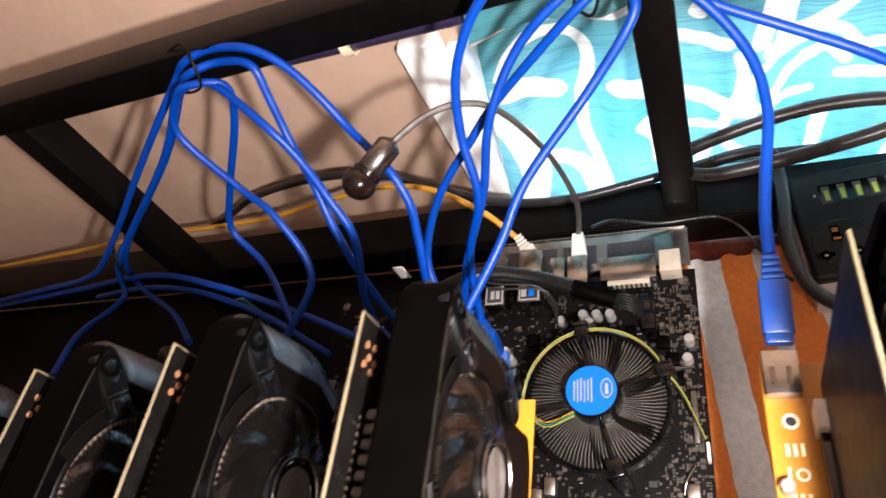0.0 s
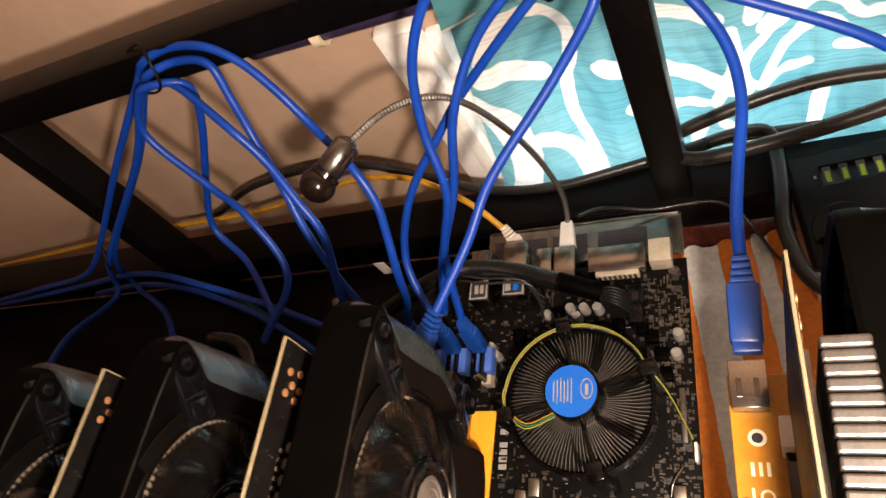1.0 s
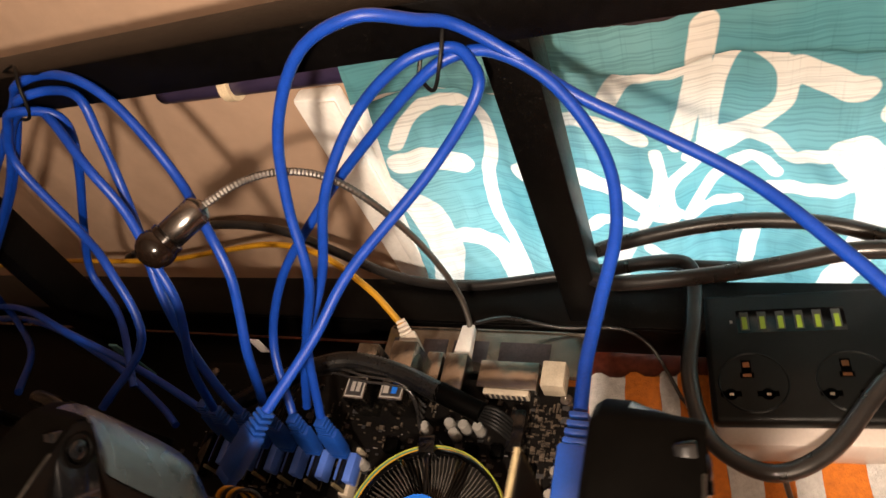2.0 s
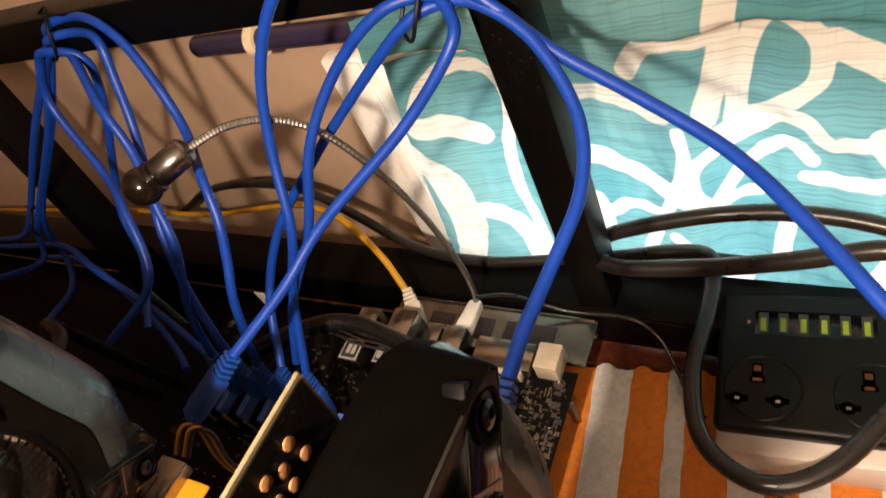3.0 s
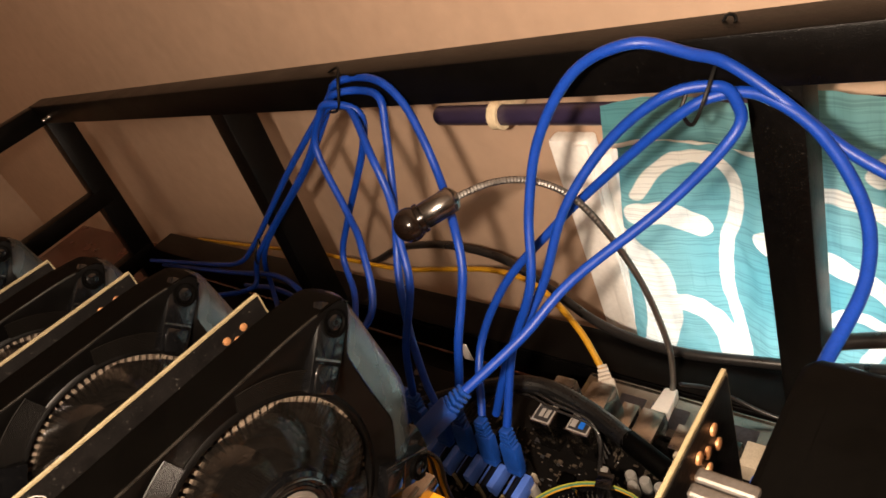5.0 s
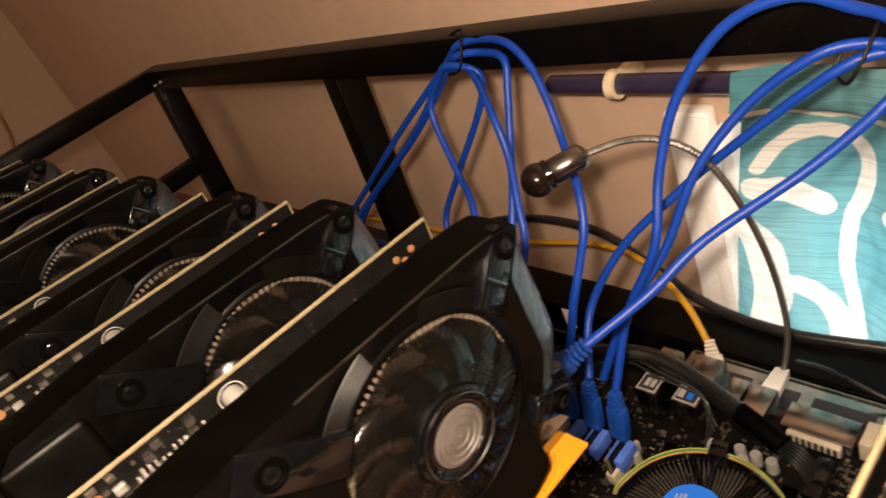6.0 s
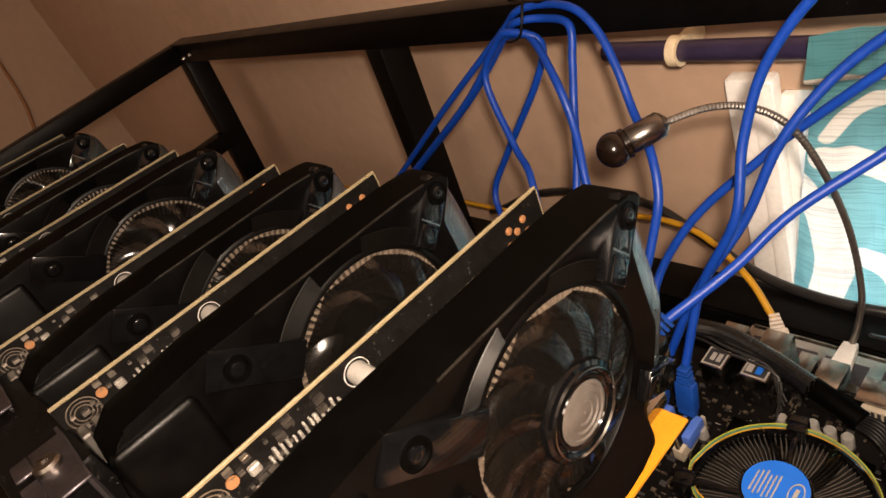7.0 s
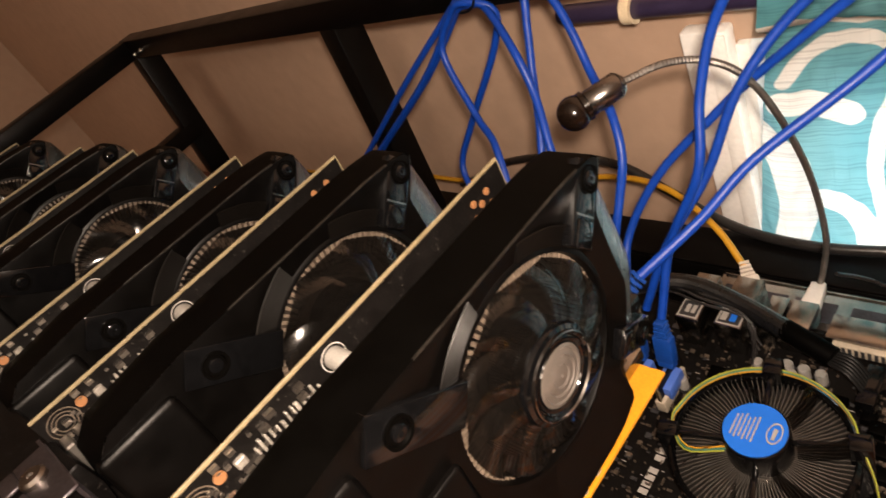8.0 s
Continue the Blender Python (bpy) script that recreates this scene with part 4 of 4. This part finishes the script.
for n in range(7):
    b = bmesh.new()
    g = []
    for i in range(5):
        r = 0.0195 + 0.0235 * i / 4
        g.append([b.verts.new((r * math.cos(2 * math.pi * n / 7 + 0.13 * w + 0.25 * i / 4), r * math.sin(2 * math.pi * n / 7 + 0.13 * w + 0.25 * i / 4), 0.043 + 0.010 * w)) for w in (0, 0.25, 0.5, 0.75, 1.0)])
    for i in range(4):
        for k in range(4):
            b.faces.new((g[i][k], g[i + 1][k], g[i + 1][k + 1], g[i][k + 1]))
    bmesh.ops.solidify(b, geom=b.faces[:], thickness=0.0008)
    part("blade", b, "blade", fan, smooth=50)
for k, (mat, dz) in enumerate((("yellow_green", 0.0012), ("green", -0.0006), ("yellow", -0.0022))):
    ring = [(0.0475 * math.cos(radians(a)), 0.0475 * math.sin(radians(a)), 0.047 + dz) for a in range(20, 200, 15)]
    part("fan_wire", tube([(-0.012, -0.014 + 0.0015 * k, 0.052), (-0.032, -0.021 + 0.002 * k, 0.050 + dz), *[(q[0], q[1], q[2]) for q in ring[::-1]], (0.054, 0.004, 0.036 + dz), (0.064, -0.018, 0.014 + dz)], 0.0005, 6, 4), mat, fan, smooth=60)


# ---------------------------------------------------------------- cables
def usb_plug(parent, a, b, mat="blue_plug"):
    """A moulded plug from a towards b, with a ribbed neck."""
    d = (Vector(b) - Vector(a)).length
    bm = box(-0.0066, 0.0066, -0.0038, 0.0038, 0.0, d * 0.72, 0.0016)
    box(-0.0056, 0.0058, -0.0034, 0.0034, -0.004, 0.001, 0.001, bm)
    for n in range(4):
        box(-0.0048 + 0.0004 * n, 0.0048 - 0.0004 * n, -0.0036, 0.0036, d * 0.72 + n * 0.0032, d * 0.72 + n * 0.0032 + 0.0022, 0.0006, bm)
    inv = parent.matrix_basis.inverted()
    return part("plug", bm, mat, parent, "moulded blue plastic plug" if mat == "blue_plug" else "", smooth=40, m=inv @ along(a, b))


def cable(name, pts, radius, mat, label, category="cable", group="", plug=None, plug_mat="blue_plug", step=6, ripple=0.0, weave=0.0):
    ob = tagged(part(name, tube(pts, radius, 16 if weave else 10, step, ripple=ripple, weave=weave), mat, smooth=12 if weave else 70), label, category, group)
    for a, b in plug or ():
        usb_plug(ob, a, b, plug_mat)
    return ob


BLUE = "glossy blue extension cable tied to the frame's top rail"
G1, G2 = "blue cables tied at the middle of the rail", "blue cables tied beside the window post"
r = 0.0028
cable("blue_cable", ((-0.860, -0.030, -0.065), (-0.690, -0.020, -0.050), (-0.560, -0.036, -0.010), (-0.490, -0.036, 0.030), (-0.373, -0.024, 0.118), (-0.293, -0.010, 0.176), (-0.270, -0.012, 0.192), (-0.249, -0.008, 0.194), (-0.219, -0.015, 0.193), (-0.200, -0.021, 0.180), (-0.185, -0.031, 0.160), (-0.171, -0.044, 0.137), (-0.147, -0.069, 0.127), (-0.137, -0.085, 0.108), (-0.138, -0.097, 0.088), (-0.141, -0.110, 0.066), (-0.148, -0.119, 0.035), (-0.163, -0.120, 0.004)), r, "blue", BLUE, group=G1, plug=[((-0.163, -0.128, -0.030), (-0.163, -0.122, 0.000))])
cable("blue_cable", ((-0.367, -0.130, 0.020), (-0.437, -0.080, -0.018), (-0.500, -0.044, -0.030), (-0.472, -0.038, 0.026), (-0.341, -0.026, 0.124), (-0.287, -0.015, 0.174), (-0.268, -0.018, 0.187), (-0.247, -0.012, 0.186), (-0.221, -0.020, 0.184), (-0.218, -0.030, 0.164), (-0.216, -0.044, 0.137), (-0.206, -0.066, 0.114), (-0.200, -0.086, 0.090), (-0.194, -0.104, 0.055), (-0.188, -0.116, 0.020), (-0.183, -0.121, 0.002)), r, "blue", BLUE, group=G1, plug=[((-0.1835, -0.128, -0.030), (-0.1835, -0.122, 0.000))])
cable("blue_cable", ((-0.455, -0.170, 0.060), (-0.485, -0.120, 0.030), (-0.500, -0.062, -0.012), (-0.482, -0.042, 0.022), (-0.345, -0.028, 0.122), (-0.290, -0.020, 0.172), (-0.268, -0.018, 0.178), (-0.253, -0.022, 0.175), (-0.220, -0.048, 0.159), (-0.206, -0.060, 0.134), (-0.193, -0.078, 0.112), (-0.185, -0.093, 0.087), (-0.196, -0.112, 0.045), (-0.204, -0.121, 0.004)), r, "blue", BLUE, group=G1, plug=[((-0.204, -0.128, -0.030), (-0.204, -0.122, 0.000))])
cable("blue_cable", ((-0.262, -0.14, 0.035), (-0.236, -0.10, 0.055), (-0.251, -0.070, 0.092), (-0.278, -0.050, 0.105), (-0.305, -0.030, 0.148), (-0.287, -0.024, 0.175), (-0.271, -0.024, 0.183), (-0.251, -0.018, 0.172), (-0.264, -0.020, 0.143), (-0.312, -0.030, 0.081), (-0.335, -0.04, 0.043), (-0.310, -0.065, 0.02), (-0.285, -0.11, 0.0)), r, "blue", BLUE, group=G1)
cable("blue_cable", ((-0.860, -0.020, -0.083), (-0.615, -0.030, -0.041), (-0.456, -0.050, 0.003), (-0.354, -0.080, 0.020), (-0.290, -0.095, -0.010), (-0.240, -0.112, -0.030), (-0.2325, -0.114, -0.036)), r, "blue", "blue extension cable running low behind the graphics cards", group=G1, plug=[((-0.2325, -0.118, -0.046), (-0.2325, -0.112, -0.018))])
cable("blue_cable", ((-0.600, -0.030, -0.060), (-0.500, -0.04, -0.035), (-0.414, -0.060, -0.020), (-0.340, -0.085, -0.030), (-0.300, -0.105, -0.045), (-0.273, -0.12, -0.042)), r, "blue", "blue extension cable running low behind the graphics cards", group=G1)
cable("blue_cable", ((0.25, -0.20, 0.06), (0.21, -0.15, 0.10), (0.170, -0.110, 0.116), (0.145, -0.080, 0.121), (0.116, -0.050, 0.126), (0.078, -0.030, 0.138), (0.048, -0.020, 0.152), (0.022, -0.012, 0.172), (0.002, -0.012, 0.190), (-0.010, -0.020, 0.200), (-0.031, -0.030, 0.212), (-0.061, -0.035, 0.202), (-0.086, -0.045, 0.170), (-0.096, -0.060, 0.132), (-0.096, -0.080, 0.095), (-0.116, -0.095, 0.050), (-0.122, -0.119, 0.004)), r, "blue", BLUE, group=G2, plug=[((-0.122, -0.128, -0.030), (-0.122, -0.122, 0.000))])
cable("blue_cable", ((-0.137, -0.112, 0.0), (-0.120, -0.095, 0.045), (-0.097, -0.070, 0.085), (-0.081, -0.050, 0.127), (-0.057, -0.030, 0.158), (-0.026, -0.020, 0.179), (-0.004, -0.012, 0.179), (0.006, -0.018, 0.174), (0.008, -0.030, 0.165), (-0.020, -0.050, 0.138), (-0.061, -0.085, 0.112), (-0.080, -0.115, 0.095), (-0.103, -0.149, 0.080)), r, "blue", BLUE, group=G2, plug=[((-0.121, -0.176, 0.066), (-0.103, -0.149, 0.080))])
cable("blue_cable", ((0.0575, -0.147, 0.112), (0.058, -0.128, 0.1145), (0.061, -0.105, 0.117), (0.066, -0.070, 0.125), (0.060, -0.042, 0.138), (0.040, -0.020, 0.158), (0.018, -0.012, 0.172), (0.000, -0.012, 0.175), (-0.022, -0.020, 0.168), (-0.078, -0.030, 0.124), (-0.100, -0.040, 0.105), (-0.136, -0.060, 0.070), (-0.156, -0.085, 0.030), (-0.1425, -0.119, 0.004)), r, "blue", BLUE, group=G2, plug=[((-0.1425, -0.128, -0.030), (-0.1425, -0.122, 0.000)), ((0.0565, -0.186, 0.1080), (0.0575, -0.150, 0.1115))])

# nylon ties
for pts in (((-0.300, -0.006, 0.176), (-0.285, -0.016, 0.172), (-0.262, -0.024, 0.180), (-0.258, -0.018, 0.196), (-0.268, -0.005, 0.201), (-0.292, -0.003, 0.192), (-0.300, -0.006, 0.176)), ((-0.022, -0.016, 0.168), (-0.013, -0.024, 0.166), (-0.006, -0.020, 0.180), (-0.004, -0.002, 0.193), (-0.006, 0.008, 0.192), (-0.014, 0.002, 0.190), (-0.022, -0.016, 0.168)), ((-0.500, -0.030, 0.014), (-0.490, -0.046, 0.010), (-0.473, -0.050, 0.028), (-0.476, -0.034, 0.040), (-0.493, -0.028, 0.030), (-0.500, -0.030, 0.014))):
    tagged(part("cable_tie", tube(pts, 0.0010, 6, 6), "tie", smooth=60), "thin black nylon tie looped round the blue cables", "cable tie", "cable ties")
tagged(part("cable_tie", tube(((-0.010, -0.004, 0.184), (-0.007, 0.002, 0.194), (-0.003, 0.006, 0.204), (0.002, 0.004, 0.203), (-0.001, -0.003, 0.192)), 0.0009, 6, 6), "tie", smooth=60), "loose end of a black nylon tie on the rail", "cable tie", "cable ties")

cable("network_cable", ((-0.900, 0.060, -0.105), (-0.700, 0.055, -0.085), (-0.560, 0.050, -0.068), (-0.480, 0.050, -0.068), (-0.400, 0.050, -0.066), (-0.325, 0.048, -0.050), (-0.250, 0.040, -0.030), (-0.190, 0.022, -0.020), (-0.141, -0.004, -0.028), (-0.112, -0.026, -0.044)), 0.0026, "yellow", "yellow network cable plugged into the motherboard", plug=[((-0.098, -0.046, -0.052), (-0.111, -0.027, -0.0445))], plug_mat="clear_plug")
cable("power_cable", ((-0.520, 0.088, -0.113), (-0.487, 0.085, -0.098), (-0.422, 0.080, -0.063), (-0.333, 0.070, -0.038), (-0.257, 0.060, -0.034), (-0.205, 0.050, -0.052), (-0.145, 0.034, -0.068), (-0.083, 0.026, -0.069), (-0.020, 0.034, -0.069), (0.05, 0.045, -0.068), (0.12, 0.042, -0.066)), 0.0042, "black_cable", "thick black power cable lying along the rear rail")
cable("power_cable", ((0.26, -0.020, -0.010), (0.215, -0.004, 0.008), (0.176, 0.000, 0.010), (0.135, 0.000, -0.004), (0.093, 0.000, -0.016), (0.043, 0.000, -0.024), (0.021, 0.010, -0.028), (0.019, 0.030, -0.038), (0.034, 0.034, -0.030), (0.088, 0.040, -0.018), (0.133, 0.045, -0.019), (0.180, 0.040, -0.023), (0.225, 0.020, -0.030), (0.27, -0.01, -0.04)), 0.0052, "black_cable", "thick black power cable coiled in a loop behind the power strip")
cable("power_cable", ((0.030, 0.040, -0.066), (0.060, 0.042, -0.060), (0.083, 0.038, -0.056), (0.088, 0.022, -0.062), (0.088, -0.006, -0.062), (0.086, -0.042, -0.062), (0.095, -0.079, -0.062), (0.114, -0.097, -0.060), (0.136, -0.101, -0.058), (0.161, -0.085, -0.055), (0.186, -0.050, -0.050), (0.22, -0.01, -0.045)), 0.0052, "black_cable", "thick grey-black cable curving over the power strip")
cable("thin_cable", ((-0.050, -0.030, -0.030), (-0.036, -0.012, -0.052), (-0.002, -0.008, -0.070), (0.038, -0.006, -0.072), (0.057, -0.010, -0.084), (0.070, -0.024, -0.098), (0.080, -0.040, -0.1055), (0.091, -0.050, -0.1085)), 0.0013, "black_cable", "thin black cable hanging across the rail")
cable("thin_cable", ((0.136, -0.098, -0.066), (0.143, -0.108, -0.093), (0.152, -0.117, -0.1065), (0.172, -0.113, -0.1065), (0.215, -0.105, -0.1065)), 0.0017, "black_cable", "thin black cable hanging from the power strip's cable")

# the braided main power lead
ml = cable("main_power_lead", ((-0.240, -0.100, -0.050), (-0.190, -0.085, -0.030), (-0.155, -0.075, -0.020), (-0.128, -0.068, -0.022), (-0.094, -0.072, -0.028), (-0.062, -0.083, -0.030)), 0.0062, "braid", "black braided main power lead across the motherboard", step=26, weave=0.11)
part("sleeve_end", tube(((-0.064, -0.082, -0.030), (-0.050, -0.087, -0.031), (-0.034, -0.092, -0.034)), 0.0070, 12, 5), "shroud", ml, "black shrink tubing", smooth=60)
for n in range(6):
    o = -0.006 + 0.0024 * n
    part("wire", tube(((-0.036, -0.092 + o * 0.7, -0.034), (-0.024, -0.095 + o, -0.034), (-0.014, -0.099 + o, -0.045)), 0.0012, 6, 4), "tie", ml, smooth=60)
part("connector", box(-0.018, -0.008, -0.112, -0.084, BZ + 0.001, BZ + 0.018, 0.001), "gloss", ml, smooth=40)

# riser adapters in the short slots
for n in range(6):
    x = -0.122 - n * 0.0205
    ad = root("slot_adapter", pose(x, -0.130, BZ + 0.0118), "small black slot adapter with a blue socket on the motherboard", "slot adapter", "slot adapters")
    part("board", box(-0.0008, 0.0008, -0.019, 0.014, -0.010, 0.012, 0.0002, segs=1), "pcb", ad)
    part("socket", box(-0.0060, 0.0060, -0.013, 0.006, -0.004, 0.007, 0.0008), "blue_pale", ad, "pale blue plastic socket", smooth=40)
    part("contact_edge", box(-0.001, 0.001, -0.019, -0.017, -0.006, 0.015), "pcb_edge", ad)
# yellow and black leads beside the first riser
for k, (mat, dx) in enumerate((("yellow", 0.0), ("black_cable", 0.003), ("yellow", 0.006), ("black_cable", 0.009))):
    cable("supply_wire", ((-0.124 + dx, -0.196, 0.060), (-0.117 + dx, -0.186, 0.072), (-0.108 + dx, -0.184, 0.070), (-0.104 + dx, -0.190, 0.056), (-0.103 + dx, -0.192, 0.040)), 0.0011, mat, ("yellow" if k % 2 == 0 else "black") + " supply wire curving out of a connector", group="supply wires")

# small things round the motherboard
tagged(part("cable_tag", box(-0.199, -0.190, -0.0705, -0.0697, -0.012, 0.006, 0.0002, segs=1), "white_plug"), "small white paper tag on a blue cable", "cable tag")
tagged(part("plastic_strip", box(-0.402, -0.392, -0.052, -0.050, TABLE + 0.0026, -0.055, 0.0004, segs=1), "teal"), "pale teal plastic strip standing behind the cards", "plastic strip")
cable("card_power_lead", ((-0.215, -0.190, 0.085), (-0.240, -0.160, 0.078), (-0.275, -0.150, 0.070), (-0.300, -0.140, 0.030), (-0.305, -0.130, -0.040), (-0.30, -0.12, -0.105)), 0.0042, "braid", "black braided power lead behind a graphics card", step=26, weave=0.11)
cable("card_power_lead", ((-0.300, -0.200, 0.085), (-0.325, -0.165, 0.075), (-0.352, -0.155, 0.050), (-0.365, -0.145, -0.02), (-0.36, -0.13, -0.105)), 0.0042, "braid", "black braided power lead behind a graphics card", step=26, weave=0.11)
for k in range(5):
    cable("thin_wire", ((-0.205 + 0.004 * k, -0.105, -0.050), (-0.175 + 0.002 * k, -0.078 - 0.002 * k, -0.026), (-0.142, -0.066 - 0.003 * k, -0.018 - 0.001 * k), (-0.118, -0.066 - 0.004 * k, -0.022), (-0.100 + 0.004 * k, -0.072 - 0.003 * k, -0.028), (-0.080, -0.085 - 0.004 * k, -0.050)), 0.0009, "black_cable", "thin black wire curving over the motherboard", group="thin black wires")
cable("wall_wire", ((-1.992, -0.05, 0.30), (-1.992, -0.051, 0.18), (-1.992, -0.066, 0.08), (-1.992, -0.094, -0.028), (-1.992, -0.10, -0.30)), 0.004, "copper", "thin brown wire running down the side wall")


# ---------------------------------------------------------------- power strip
strip = root("power_strip", pose(0.093, 0.021, TABLE + 0.0005, 0, 0, 5.0), "black and white power strip with six green sockets beside the rig", "power strip")
W, D, H = 0.215, 0.090, 0.042
part("base", box(0.0, W, -D - 0.010, 0.001, 0.0, H - 0.012, 0.004), "strip_white", strip, "white plastic lower shell", smooth=40)
top = part("top", box(-0.001, W + 0.001, -D, 0.002, H - 0.0118, H, 0.004, segs=3), "strip_black", strip, "matt black plastic top", smooth=40)
part("usb_panel", box(0.0195, 0.0825, -0.029, -0.012, H, H + 0.0003), "gloss", top)
for n in range(6):
    u = part("usb_socket", box(0.0215 + n * 0.0107, 0.0268 + n * 0.0107, -0.027, -0.0135, H + 0.0002, H + 0.0006), "dark_tin", top)
    part("tongue", box(0.0226 + n * 0.0107, 0.0256 + n * 0.0107, -0.0265, -0.0175, H + 0.0006, H + 0.0012), "usb_green", u, "green plastic tongue")
part("indicator", box(0.0152, 0.0169, -0.0215, -0.0195, H + 0.0002, H + 0.0006), "silk", top)
for n in range(4):
    sx, sy = 0.0245 + n * 0.055, -0.064
    s = part("outlet", lathe([(0.0205, H - 0.0001), (0.0205, H + 0.0006), (0.0199, H + 0.0010), (0.0192, H + 0.0003), (0, H + 0.0002)], 48, "z", (sx, sy, 0)), "strip_black", top, smooth=30)
    b = box(sx - 0.0070, sx + 0.0010, sy + 0.0030, sy + 0.0065, H + 0.0003, H + 0.0007, 0.0001, segs=1)
    box(sx - 0.0058, sx - 0.0002, sy + 0.0066, sy + 0.0150, H + 0.0003, H + 0.0007, 0.0001, b, segs=1)
    part("slot", b, "hole", s)
    part("contact", box(sx - 0.0050, sx - 0.0010, sy + 0.0100, sy + 0.0135, H + 0.0007, H + 0.0010, 0.0002, segs=1), "brass", s)
    part("contact", box(sx - 0.0055, sx - 0.0005, sy + 0.0035, sy + 0.0055, H + 0.0007, H + 0.0010, 0.0002, segs=1), "brass", s)
    for dx in (-0.0135, 0.0075):
        b = lathe([(0.0038, H + 0.0003), (0.0036, H + 0.0008), (0, H + 0.0008)], 14, "z", (sx + dx, sy - 0.0080, 0))
        box(sx + dx - 0.0060, sx + dx + 0.0060, sy - 0.0095, sy - 0.0060, H + 0.0003, H + 0.0007, 0.0002, b, segs=1)
        part("slot", b, "hole", s, smooth=35)
        part("contact", box(sx + dx - 0.001, sx + dx + 0.0015, sy - 0.0092, sy - 0.0075, H + 0.0009, H + 0.0011), "tin", s)

# ---------------------------------------------------------------- gooseneck lamp
lp = root("usb_lamp", pose(0, 0, 0), "small gooseneck lamp with a smoked bulb, plugged into the motherboard", "lamp")
NECK = ((-0.131, -0.075, 0.151), (-0.111, -0.061, 0.153), (-0.094, -0.049, 0.146), (-0.080, -0.039, 0.128), (-0.069, -0.031, 0.094), (-0.060, -0.025, 0.048), (-0.057, -0.021, -0.005), (-0.063, -0.016, -0.045), (-0.0675, -0.015, -0.064))
part("neck", tube(NECK, 0.0019, 10, 24, ripple=0.16), "goose", lp, smooth=20)
hm = along((-0.131, -0.075, 0.151), (-0.151, -0.099, 0.1465))
part("lamp_body", lathe([(0.0026, -0.003), (0.0060, -0.001), (0.0076, 0.001), (0.0076, 0.019), (0.0070, 0.0198)], 28), "chrome", lp, "polished metal barrel", smooth=40, m=hm)
part("lamp_collar", lathe([(0.0070, 0.0195), (0.0088, 0.0202), (0.0088, 0.0225), (0.0080, 0.0232)], 28), "bulb", lp, smooth=40, m=hm)
part("bulb", lathe([(0.0101 * math.cos(radians(a)), 0.0285 + 0.0096 * math.sin(radians(a))) for a in range(-40, 91, 10)], 32), "bulb", lp, "smoked brown glass bulb, unlit", smooth=60, m=hm)
b = box(-0.0065, 0.0065, -0.004, 0.004, 0.0, 0.036, 0.0015)
for v in b.verts:
    if v.co.z > 0.030:
        v.co.x *= 0.75
part("plug", b, "white_plug", lp, "white moulded plug", smooth=40, m=along((-0.0635, -0.049, -0.053), (-0.0675, -0.015, -0.064)))
